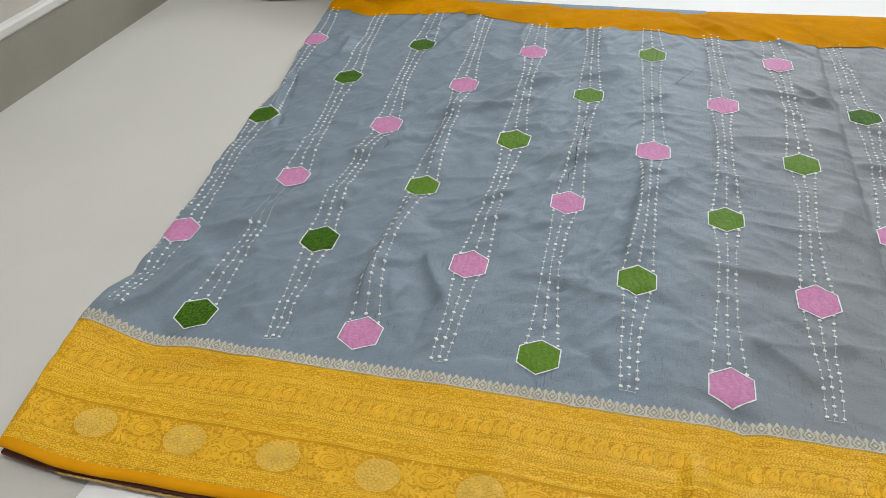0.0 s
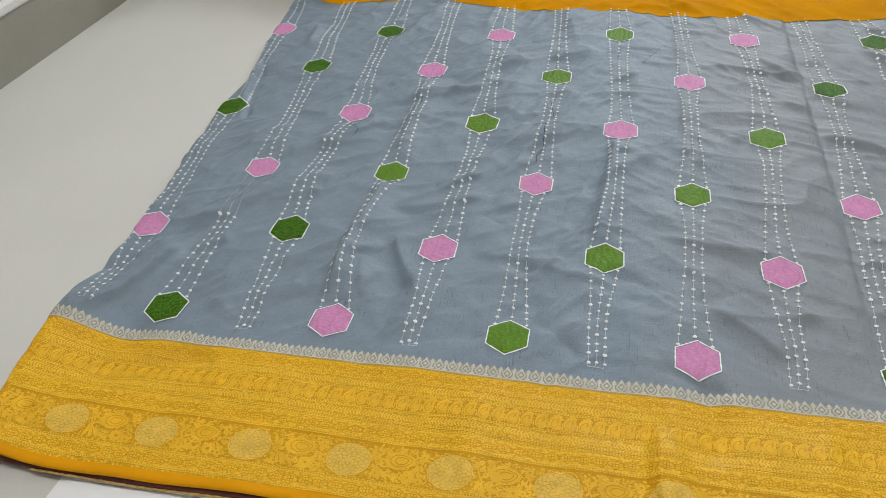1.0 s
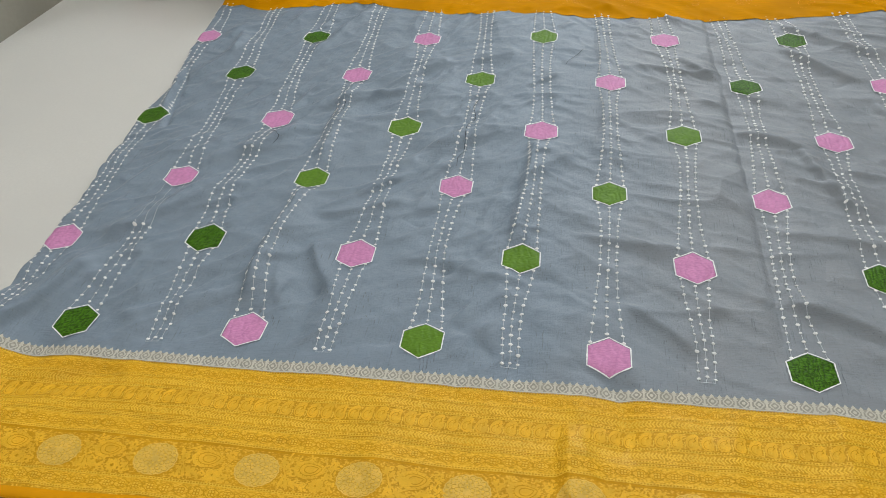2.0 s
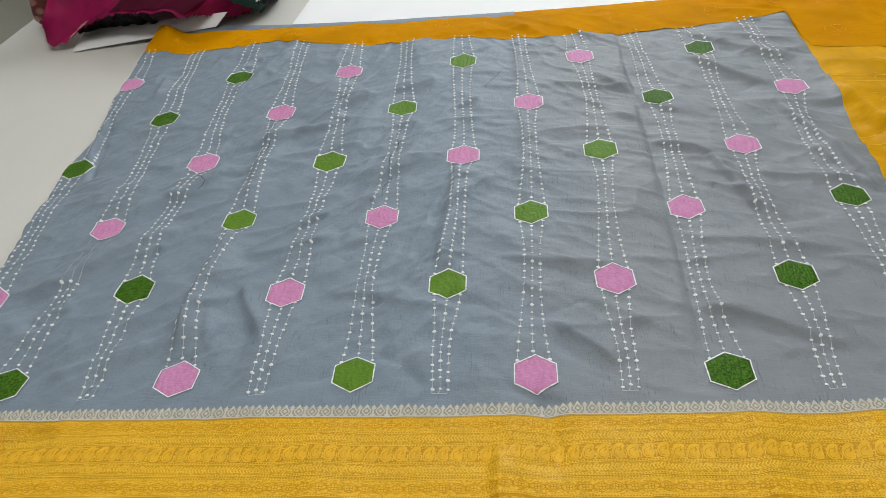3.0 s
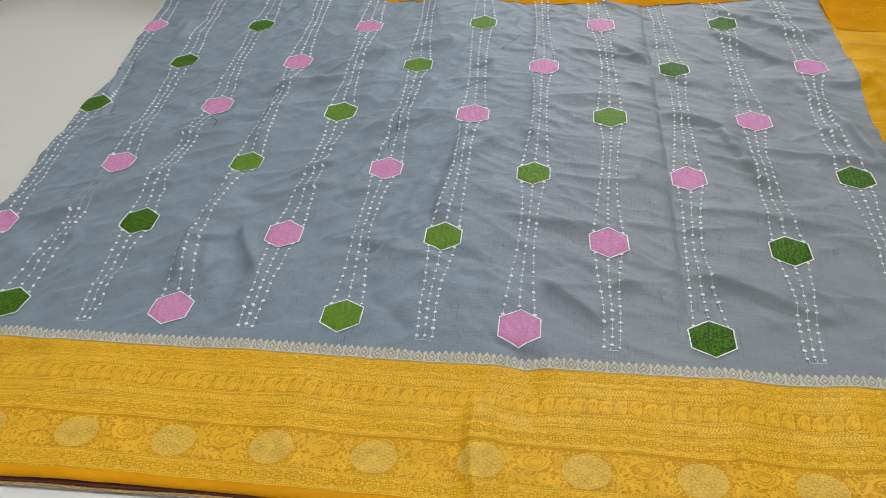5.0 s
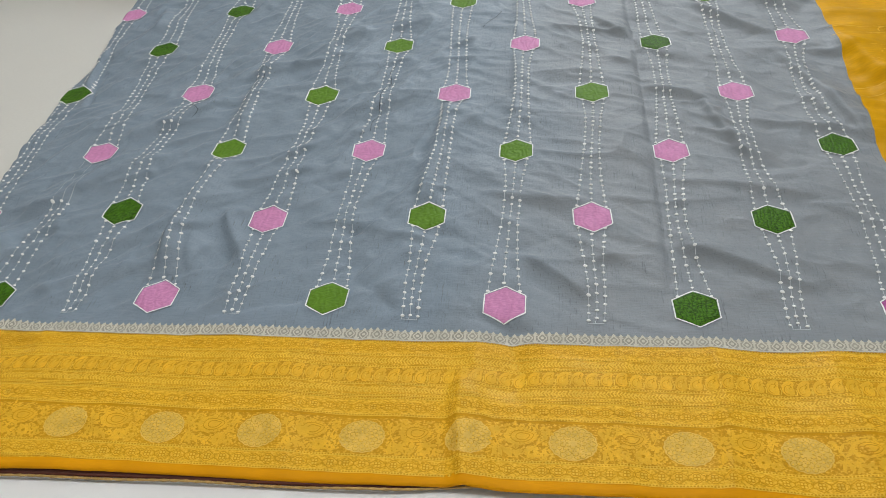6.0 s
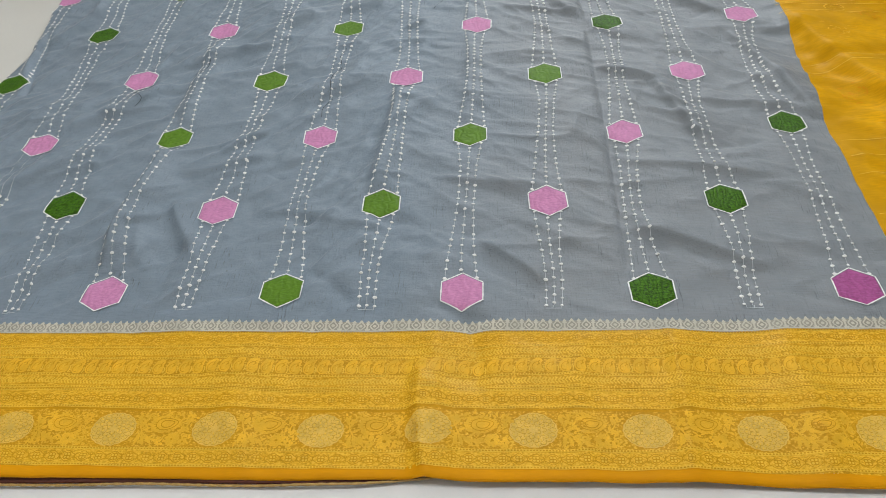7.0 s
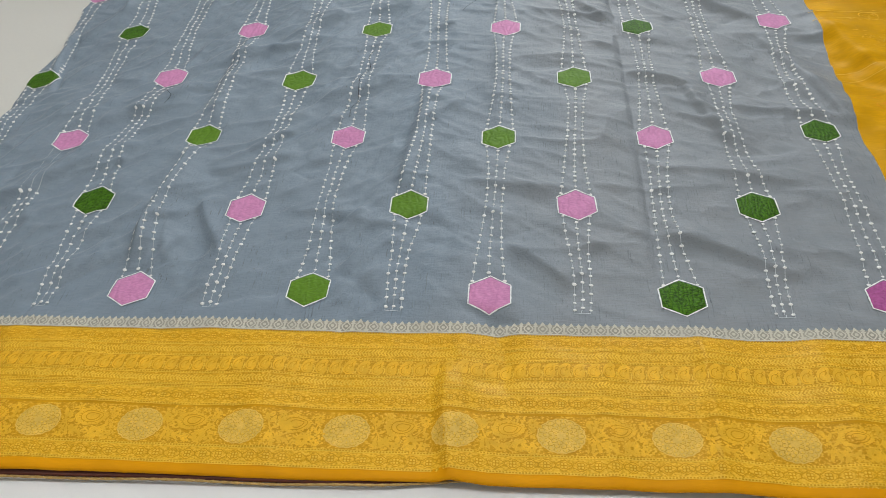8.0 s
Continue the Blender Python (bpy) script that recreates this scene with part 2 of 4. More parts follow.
def grid_faces(nx, ny):
    return [(j * nx + i, j * nx + i + 1, (j + 1) * nx + i + 1, (j + 1) * nx + i) for j in range(ny - 1) for i in range(nx - 1)]


def curve(knots, soft=True):
    """A smooth function through (x, value) knots."""
    kx, ky = np.array(knots, float).T
    if not soft:
        return lambda x: np.interp(x, kx, ky)
    fine = np.linspace(kx[0], kx[-1], 400)
    val = np.interp(fine, kx, ky)
    pad = np.pad(val, 8, mode="edge")
    val = np.convolve(pad, np.hanning(19)[1:-1] / np.hanning(19).sum(), "valid")
    return lambda x: np.interp(x, fine, val)


# ---- the lie of the cloth ----
X0, X1, Y0, Y1, STEP = -0.58, 1.36, -0.30, 1.02, 0.0025
gx, gy = np.arange(X0, X1, STEP), np.arange(Y0, Y1, STEP)
GX, GY = np.meshgrid(gx, gy)


def value_noise(x, y, seed):
    rng = np.random.RandomState(seed)
    t = rng.rand(64, 64)
    i, j = np.floor(x).astype(int), np.floor(y).astype(int)
    u, v = x - i, y - j
    u, v = u * u * (3 - 2 * u), v * v * (3 - 2 * v)
    a, b = t[j % 64, i % 64], t[j % 64, (i + 1) % 64]
    c, d = t[(j + 1) % 64, i % 64], t[(j + 1) % 64, (i + 1) % 64]
    return (a * (1 - u) + b * u) * (1 - v) + (c * (1 - u) + d * u) * v - 0.5


def ridge(xa, ya, xb, yb, height, width, sharp=1.0, lean=1.0):
    """A crease from a to b that fades at both ends and bends a little; lean stretches the flank on its left."""
    dx, dy = xb - xa, yb - ya
    ln = math.hypot(dx, dy)
    u = ((GX - xa) * dx + (GY - ya) * dy) / ln
    w = (-(GX - xa) * dy + (GY - ya) * dx) / ln
    w = w + 0.10 * width * np.sin(u / ln * 5.0 + xa * 40) * 4
    along = np.clip(np.minimum(u, ln - u) / (0.3 * ln) + 0.35, 0, 1)
    along = along * along * (3 - 2 * along)
    return height * along * np.exp(-((np.abs(w) / np.where(w > 0, width * lean, width)) ** sharp))


H = 0.007 * value_noise(GX * 4.2 + 3, GY * 4.2, 1) + 0.004 * value_noise(GX * 11, GY * 11 + 5, 2)
H += 0.0028 * value_noise(GX * 24 + GY * 9, GY * 30, 3)
H += 0.0016 * value_noise(GX * 50, GY * 72 + GX * 22, 4)
rng = np.random.RandomState(11)
for k in range(620):
    cx, cy = rng.uniform(-0.5, 0.66), rng.uniform(-0.03, 0.8)
    calm = (1.2 if cx < 0.12 else 0.8) * (1.0 if cy < 0.45 else 0.85)
    lean = rng.normal(38, 20) if cx < 0.12 else rng.normal(-16, 20)
    fine = k % 5 > 1
    ln, ang = rng.uniform(0.03, 0.10) if fine else rng.uniform(0.05, 0.15), radians(lean)
    ux, uy = math.cos(ang) * ln / 2, math.sin(ang) * ln / 2
    tall = rng.uniform(0.0008, 0.0024) if fine else rng.uniform(0.0014, 0.0042)
    wide = rng.uniform(0.0026, 0.0042) if fine else rng.uniform(0.0045, 0.0075)
    H += ridge(cx - ux, cy - uy, cx + ux, cy + uy, calm * rng.choice([-0.7, 1, 1]) * tall, wide, 1.3, rng.uniform(1.3, 3.5))
# fine wrinkles that run with the pull of the cloth: rising across it on one side, falling on the other
for turn, seed, side in ((36, 71, -1), (62, 75, -1), (-14, 81, 1), (-38, 85, 1)):
    c, sn = math.cos(radians(turn)), math.sin(radians(turn))
    warp = 0.02 * value_noise(GX * 9, GY * 9 + seed, seed)
    along, across = GX * c + GY * sn, GY * c - GX * sn + warp
    share = 1 / (1 + np.exp(-side * (GX - 0.12) / 0.05))
    for fine, tall in ((1.0, 0.0044), (1.9, 0.0022)):
        crest = 1 - np.abs(2 * value_noise(along * 6 * fine + 40, across * 21 * fine + 40, seed + int(fine)))
        patchy = np.clip(value_noise(GX * 7 + seed, GY * 7, seed + 3) * 2 + 0.55, 0, 1)
        H += tall * share * patchy * crest ** 5 * np.clip((GY + 0.05) / 0.08, 0.12, 1)
# folds that stand out: from, to, height, width, sharpness
FOLDS = [
    (0.355, 0.84, 0.360, 0.02, -0.0032, 0.005, 1.2, 4.0), (0.180, 0.84, 0.186, 0.20, 0.0018, 0.006, 1.3, 3.0),
    (-0.196, 0.250, -0.206, 0.040, 0.0110, 0.008, 1.7, 3.5), (-0.196, 0.52, -0.190, 0.30, 0.0055, 0.008, 1.6, 3.0),
    (0.093, 0.38, 0.083, 0.15, 0.0065, 0.007, 1.7, 4.0), (-0.470, -0.035, -0.400, 0.095, 0.0085, 0.008, 1.6, 3.0),
    (-0.152, 0.14, -0.110, 0.045, 0.0060, 0.007, 1.6, 3.0), (-0.185, 0.12, -0.165, 0.03, 0.0030, 0.007, 1.5, 2.5),
    (0.375, 0.09, 0.500, 0.028, 0.0045, 0.005, 1.5, 3.5), (0.30, 0.62, 0.41, 0.485, 0.0050, 0.007, 1.5, 3.0),
    (0.430, 0.37, 0.480, 0.23, 0.0050, 0.006, 1.5, 3.0), (0.548, 0.51, 0.622, 0.29, 0.0055, 0.007, 1.5, 3.0),
    (-0.432, 0.69, -0.424, 0.60, 0.0055, 0.006, 1.5, 3.0), (-0.486, 0.55, -0.453, 0.385, -0.0075, 0.004, 1.6), (-0.496, 0.55, -0.464, 0.385, 0.0045, 0.007, 1.6),
    (0.205, 0.070, 0.275, 0.012, 0.0040, 0.005, 1.5, 3.0), (0.155, 0.178, 0.280, 0.154, 0.0032, 0.005, 1.5, 3.0),
    (0.155, -0.012, 0.215, -0.045, -0.0035, 0.007, 1.3), (0.03, 0.03, 0.075, -0.02, -0.0030, 0.010, 1.4),
    (0.44, 0.66, 0.61, 0.50, 0.0060, 0.008, 1.5, 3.0), (0.46, 0.74, 0.60, 0.62, 0.0050, 0.008, 1.5, 3.0), (0.38, 0.20, 0.55, 0.17, 0.0035, 0.006, 1.5, 3.0), (0.48, 0.33, 0.60, 0.30, 0.0038, 0.006, 1.5, 3.0), (0.36, 0.42, 0.46, 0.36, 0.0040, 0.006, 1.5, 3.0), (-0.30, 0.62, -0.21, 0.76, 0.0035, 0.012, 1.5),
    (-0.36, 0.28, -0.23, 0.39, 0.0050, 0.009, 1.6, 3.0), (-0.42, 0.13, -0.26, 0.26, 0.0055, 0.009, 1.6, 3.0), (-0.44, 0.22, -0.33, 0.36, 0.0040, 0.009, 1.6, 3.0),
    (-0.10, 0.55, 0.06, 0.62, 0.0035, 0.008, 1.5, 3.0), (-0.05, 0.34, 0.09, 0.41, 0.0040, 0.008, 1.5, 3.0), (-0.17, 0.19, -0.06, 0.22, 0.0035, 0.006, 1.5, 3.0), (0.0, 0.12, 0.10, 0.09, 0.0030, 0.006, 1.5, 3.0),
    (0.150, -0.09, 0.160, -0.225, 0.0058, 0.006, 1.6, 3.0), (0.165, -0.05, 0.178, -0.22, 0.0022, 0.010, 1.6),
    (0.386, -0.05, 0.384, -0.22, 0.0034, 0.007, 1.6, 3.0), (0.30, -0.06, 0.295, -0.22, 0.0016, 0.012, 1.7),
    (0.196, -0.03, 0.205, -0.12, -0.0030, 0.010, 1.5), (-0.30, -0.08, -0.43, -0.10, -0.0050, 0.016, 1.8),
    (-0.02, -0.06, 0.00, -0.21, 0.0022, 0.020, 1.8), (0.50, -0.05, 0.49, -0.22, 0.0030, 0.018, 1.8),
    (0.640, 0.55, 0.735, 0.22, 0.0110, 0.016, 1.6, 4.0), (0.72, 0.22, 0.80, 0.02, 0.0080, 0.018, 1.6, 3.0),
    (0.66, 0.62, 0.95, 0.50, 0.0050, 0.014, 1.5), (0.64, 0.40, 0.86, 0.44, -0.0040, 0.010, 1.4),
    (-0.52, 0.90, -0.44, 0.80, 0.0100, 0.022, 1.8),
]
for fold in FOLDS:
    H += 1.6 * ridge(*fold)
# the near corner of the fold stands up a little, the hem lifts over it
H += 0.014 * np.exp(-(((GX + 0.50) / 0.045) ** 2)) * np.exp(-(((GY + 0.09) / 0.10) ** 2))
H += 0.006 * np.exp(-(((GX + 0.47) / 0.05) ** 2)) * np.exp(-(((GY + 0.21) / 0.05) ** 2))
H += 0.010 * np.exp(-(((GX + 0.480) / 0.024) ** 2)) * np.exp(-(((GY + 0.035) / 0.035) ** 2))
H -= 0.009 * np.exp(-(((GX + 0.412) / 0.032) ** 2)) * np.exp(-(((GY + 0.055) / 0.045) ** 2))
# the lattice of the embroidery
COL, ROW, HEX = 0.0958, 0.134, 0.0248
# small departures of the columns from their even spacing, in millimetres
SWAY = [0, -1, 0, 0, -4, 0, -4, -1, -3, -2, 0, 0]
# where single motifs sit off the even lattice, in millimetres
NUDGE = {(0, 0): (7, -11), (0, 1): (-12, 11), (1, 0): (-1, -5), (1, 1): (12, -7), (1, 2): (-4, 6), (2, 0): (-2, 3), (2, 1): (-3, 7), (2, 2): (-9, 0), (3, 2): (-4, 6), (4, 0): (1, -9), (4, 1): (3, -8), (4, 2): (-4, -4), (5, 0): (1, 2), (5, 1): (0, -3), (6, 0): (1, -3), (6, 1): (3, -10), (6, 2): (-3, 11), (7, 0): (-1, -3), (7, 1): (1, -7), (7, 2): (4, -5), (8, 0): (-1, -2), (8, 1): (0, -8), (8, 2): (-2, 11), (9, 0): (0, -2), (9, 1): (1, -7), (9, 2): (5, -5), (10, 0): (1, -3), (10, 1): (-4, -8), (10, 2): (-4, 10), (11, 0): (5, 0), (11, 1): (5, 3), (11, 2): (5, 0)}
spots = {}
for i in range(12):
    for r in range(3):
        x = COL * (i - 5) + SWAY[i] / 1000 + (0.006 if i % 2 == 0 and r == 1 else 0) + 0.002 * (r - 1) * (i - 4) / 6
        y = ROW * (2 * r + (i + 1) % 2) - 0.002 * (i % 2) * (r < 2)
        dx, dy = NUDGE.get((i, r), (0, 0))
        spots[i, r] = (x + dx / 1000 - 0.016 * ((i, r) == (0, 2)), y + dy / 1000)
# the embroidery stiffens the silk: under each hexagon it lies flatter
for i in range(12):
    for r in range(3):
        away = np.hypot(GX - spots[i, r][0], GY - spots[i, r][1])
        near = np.exp(-((away / 0.031) ** 4))
        H += 0.88 * near * (0.5 * (H * near).sum() / near.sum() - H)
H = np.maximum(H - 0.0018 * np.clip((GY + 0.05) / 0.08, 0.1, 1), -0.0085)  # settled onto the sheet


def height(x, y):
    fx, fy = np.clip((np.asarray(x) - X0) / STEP, 0, len(gx) - 1.001), np.clip((np.asarray(y) - Y0) / STEP, 0, len(gy) - 1.001)
    i, j = fx.astype(int), fy.astype(int)
    u, v = fx - i, fy - j
    return (H[j, i] * (1 - u) + H[j, i + 1] * u) * (1 - v) + (H[j + 1, i] * (1 - u) + H[j + 1, i + 1] * u) * v


left_edge = curve([(-0.25, -0.486), (-0.2, -0.490), (-0.13, -0.497), (-0.04, -0.501), (0.07, -0.493), (0.22, -0.496), (0.35, -0.505), (0.41, -0.512), (0.51, -0.501), (0.68, -0.518), (0.83, -0.524), (1.0, -0.52)])
ROUND, DROP = 0.010, 0.011


def lay(points, lift=0.0):
    """Points (x, y, lift) of flat patterns laid on the cloth; past the folded edge they bend down round it."""
    p = np.array(points, float)
    edge = left_edge(p[:, 1])
    d = p[:, 0] - edge
    x = np.where(d < 0, edge - 0.0006, p[:, 0])
    e = np.clip(1 - np.clip(d, 0, ROUND) / ROUND, 0, 1)
    z = height(p[:, 0], p[:, 1]) - DROP * (1 - np.sqrt(1 - e * e)) - np.where(d < 0, np.minimum(-d, 0.006), 0)
    return np.c_[x, p[:, 1], z + p[:, 2] + lift]


def cloth(name, x0, x1, y0, y1, step, material, parent, label="", lift=0.0, hem=0.0, round_left=True):
    """A piece of the laid cloth. x0, x1: functions of y, or numbers; y0, y1: functions of x, or numbers."""
    at = lambda f, v: f(v) if callable(f) else np.full_like(v, f)
    span_y = (np.max(at(y1, np.array([0.0]))) - np.min(at(y0, np.array([0.0]))))
    ny = max(2, int(span_y / step) + 1)
    v = np.linspace(0, 1, ny)
    nx = int(1.2 / step) if callable(x0) else max(2, int((np.max(at(x1, np.array([0.0]))) - x0) / step) + 1)
    u = np.linspace(0, 1, nx)
    if round_left:
        u = np.r_[0.0, 0.0004, 0.0012, 0.0025, 0.0045, 0.0065, u[u > 0.0075]]
    U, V = np.meshgrid(u, v)
    ymid = V * (np.mean(at(y1, np.linspace(-0.4, 0.6, 9))) - np.mean(at(y0, np.linspace(-0.4, 0.6, 9)))) + np.mean(at(y0, np.linspace(-0.4, 0.6, 9)))
    X = at(x0, ymid.ravel()) * (1 - U.ravel()) + at(x1, ymid.ravel()) * U.ravel()
    Y = at(y0, X) * (1 - V.ravel()) + at(y1, X) * V.ravel()
    pts = lay(np.c_[X, Y, np.full_like(X, lift)]).reshape(ny, len(u), 3)
    if hem:
        lip = pts[0].copy()
        mid = pts[0].copy()
        mid[:, 1] -= 0.0012
        mid[:, 2] -= 0.0012
        lip[:, 1] -= 0.0010
        lip[:, 2] -= hem
        pts = np.concatenate([lip[None], mid[None], pts])
    return part(name, pts.reshape(-1, 3), grid_faces(pts.shape[1], pts.shape[0]), material, parent, label)


def motif(name, draft, material, parent, label="", lift=0.0005, kind=""):
    return part(name, lay(draft.v, lift + 0.0003), draft.f, material, parent, label, kind)


# ---- the room ----
FLOOR = -0.016
WEST, EAST, SOUTH = -1.25, 2.7, -2.4  # the outer corner; the west wall itself runs askew
tagged(part("floor", *box(WEST - 0.15, SOUTH - 0.15, FLOOR - 0.1, EAST + 0.15, NORTH + 0.15, FLOOR), M["floor"], None, smooth=False), "off-white polished tile floor with a faint sheen", "floor", kind="structure")


def west(y):
    """Where the face of the west wall stands."""
    return -0.925 + 0.12 * (y - 0.6)


for name, b in (("wall_east", (EAST, SOUTH, FLOOR, EAST + 0.15, NORTH, CEILING)), ("wall_south", (WEST - 0.15, SOUTH - 0.15, FLOOR, EAST + 0.15, SOUTH, CEILING))):
    tagged(part(name, *box(*b), M["wall"], smooth=False), "beige painted plaster wall", "wall", kind="structure")
wv, wf = box(0, SOUTH, FLOOR, 1, NORTH, CEILING)
tagged(part("wall_west", [(west(y) - 0.15 * (1 - x), y, z) for x, y, z in wv], wf, M["wall"], smooth=False), "beige painted plaster wall", "wall", kind="structure")


def north_wall():
    wx0, wx1, wz0, wz1 = UNSEEN_WINDOW
    v, f = [], []
    for b in ((WEST - 0.15, FLOOR, EAST + 0.15, wz0), (WEST - 0.15, wz1, EAST + 0.15, CEILING), (WEST - 0.15, wz0, wx0, wz1), (wx1, wz0, EAST + 0.15, wz1)):
        bv, bf = box(b[0], NORTH, b[1], b[2], NORTH + 0.15, b[3])
        f += [tuple(i + len(v) for i in q) for q in bf]
        v += bv
    tagged(part("wall_north", v, f, M["wall"], smooth=False), "beige painted plaster wall with an added, unseen window opening", "wall", kind="structure")
    # an added window, never in view, that houses the north light
    w = thing("unseen_window_1", "white framed window, added out of view to light the silk", "window", kind="structure")
    y0, y1 = NORTH + 0.04, NORTH + 0.09
    for b in ((wx0, y0, wz0, wx1, y1, wz0 + 0.05), (wx0, y0, wz1 - 0.05, wx1, y1, wz1), (wx0, y0, wz0 + 0.05, wx0 + 0.05, y1, wz1 - 0.05), (wx1 - 0.05, y0, wz0 + 0.05, wx1, y1, wz1 - 0.05),
              (0.58, y0, wz0 + 0.05, 0.62, y1, wz1 - 0.05)):
        part("unseen_window_frame", *box(*b), M["metal"], w, smooth=False)
    part("unseen_window_sill", *box(wx0 - 0.04, NORTH - 0.04, wz0 - 0.03, wx1 + 0.04, NORTH - 0.002, wz0 - 0.002), M["metal"], w, smooth=False)


north_wall()
tagged(part("ceiling", *box(WEST - 0.15, SOUTH - 0.15, CEILING, EAST + 0.15, NORTH + 0.15, CEILING + 0.12), M["ceiling"], smooth=False), "plain white painted ceiling", "ceiling", kind="structure")


def baseboard():
    """Grey skirting with a white bead along its top, one profile drawn along the west wall."""
    for name, prof, mat, label in (
        ("baseboard", [(0, 0), (0.012, 0), (0.012, 0.094), (0.010, 0.1005), (0, 0.1005)], "skirting", "grey-olive painted skirting board along the floor"),
        ("trim", [(0, 0.1005), (0.013, 0.1005), (0.015, 0.104), (0.015, 0.114), (0.012, 0.118), (0, 0.118)], "bead", "white bead along the top of the skirting"),
    ):
        v = [(west(y) + a, y, FLOOR + b) for y in (SOUTH, NORTH) for a, b in prof]
        n = len(prof)
        f = [(i, (i + 1) % n, n + (i + 1) % n, n + i) for i in range(n)]
        tagged(part(name, v, f, M[mat], smooth=False), label, "skirting", kind="structure")


baseboard()


# body of the ceiling light, added above the view as overhead fill
def unseen_panel(x, y):
    t = thing("unseen_ceiling_light", "white square-edged ceiling light panel, lit, added out of view", "ceiling light", "ceiling lights")
    t.location = (x, y, CEILING)
    w, d = 0.6, 0.3
    part("diffuser", *box(-w + 0.03, -d + 0.03, -0.05, w - 0.03, d - 0.03, -0.03), M["glow"], t, smooth=False)
    for nm, b in (("frame", (-w, -d, -0.055, w, -d + 0.03, -0.001)), ("frame", (-w, d - 0.03, -0.055, w, d, -0.001)),
                  ("frame", (-w, -d + 0.03, -0.055, -w + 0.03, d - 0.03, -0.001)), ("frame", (w - 0.03, -d + 0.03, -0.055, w, d - 0.03, -0.001))):
        part(nm, *box(*b), M["metal"], t, smooth=False)


for px, py, _ in UNSEEN_PANELS:
    unseen_panel(px, py)

# ---- white sheet under the saree ----


def white_sheet():
    nx, ny = 150, 150
    u, v = np.meshgrid(np.linspace(0, 1, nx), np.linspace(0, 1, ny))
    y = -0.75 + 2.4 * v
    x = (-0.365 + 0.115 * y) * (1 - u) + 1.6 * u
    z = FLOOR + 0.0022 + 0.0015 * (value_noise(x * 9, y * 12, 21) + 0.5) + 0.0008 * value_noise(x * 30, y * 30, 22)
    for bx, by, sx, sy, h in ((0.40, -0.250, 0.035, 0.018, 0.012), (0.50, -0.275, 0.05, 0.02, 0.010), (0.30, -0.29, 0.05, 0.02, 0.008), (0.62, -0.26, 0.04, 0.03, 0.009), (0.05, -0.30, 0.10, 0.015, 0.005)):
        z = z + h * np.exp(-(((x - bx) / sx) ** 2) - (((y - by) - 0.15 * (x - bx)) / sy) ** 2)
    z[:, 0] = FLOOR + 0.0004
    pts = np.stack([x, y, z], -1).reshape(-1, 3)
    tagged(part("white_sheet", pts, grid_faces(nx, ny), M["sheet"]), "white cotton sheet spread on the floor under the saree, softly wrinkled", "sheet")


white_sheet()


def paper_sheet():
    """A loose sheet of white paper that curls up at one edge."""
    nx, ny = 14, 14
    a, b, c, d = [np.array(p) for p in ((-0.690, 0.851, -0.0135), (-0.404, 0.892, 0.001), (-0.378, 0.904, 0.024), (-0.71, 0.955, -0.0142))]
    v = []
    for layer in (0.0, -0.0006):
        for j in range(ny):
            for i in range(nx):
                s, t = i / (nx - 1), j / (ny - 1)
                p = (a * (1 - s) + b * s) * (1 - t) + (d * (1 - s) + c * s) * t
                z = p[2] + 0.002 * math.sin(3.1416 * s) * math.sin(3.1416 * t)
                v.append((p[0], p[1], z + layer))
    f = grid_faces(nx, ny)
    f = f + [tuple(k + nx * ny for k in reversed(q)) for q in f]
    tagged(part("paper_sheet", v, f, M["paper"]), "loose sheet of white paper on the floor, one edge lifted", "paper")


paper_sheet()

# ---- the saree ----
saree = thing("saree", "wrinkled grey silk saree, gold brocade borders, embroidered hexagons, spread flat", "saree")
RIGHT = curve([(-0.1, 0.630), (0.1, 0.627), (0.25, 0.624), (0.35, 0.630), (0.5, 0.637), (0.6, 0.641), (0.8, 0.642), (1.0, 0.642)])
hem_line = curve([(-0.52, -0.208), (-0.485, -0.212), (-0.44, -0.218), (-0.39, -0.219), (-0.25, -0.216), (-0.1, -0.213), (0.05, -0.213), (0.15, -0.211), (0.2, -0.214), (0.3, -0.213), (0.4, -0.213), (0.5, -0.216), (1.4, -0.216)])
zari_low = lambda x: hem_line(x) + 0.0090
cloth("body", left_edge, RIGHT, -0.050, 0.83, 0.0025, M["silk"], saree, "grey slubbed silk with a blue cast")
cloth("brocade_border", left_edge, 1.30, zari_low, -0.050, 0.0025, M["zari_ground"], saree, "wide golden yellow brocade border", lift=0.0003)
cloth("hem", left_edge, 1.30, hem_line, zari_low, 0.004, M["hem"], saree, "plain orange hem band", lift=0.0003, hem=0.004)
cloth("pallu", RIGHT, 1.30, -0.050, 0.83, 0.0055, M["pallu"], saree, "gold silk end panel with faint woven lines", lift=0.0002, round_left=False)

# far border, folded over onto the body
fold_low = curve([(-0.56, 0.800), (-0.49, 0.792), (-0.436, 0.784), (-0.33, 0.790), (-0.222, 0.793), (-0.12, 0.772), (-0.008, 0.762), (0.1, 0.768), (0.193, 0.762), (0.30, 0.763), (0.388, 0.757), (0.5, 0.765), (0.60, 0.780), (0.636, 0.788), (0.6405, 0.786), (0.6455, 0.664), (0.706, 0.650), (0.776, 0.637), (1.0, 0.60), (1.36, 0.56)], soft=False)
fold_high = curve([(-0.56, 0.885), (-0.5, 0.885), (-0.4, 0.872), (-0.235, 0.860), (-0.016, 0.856), (0.175, 0.853), (0.4, 0.862), (1.36, 0.875)])


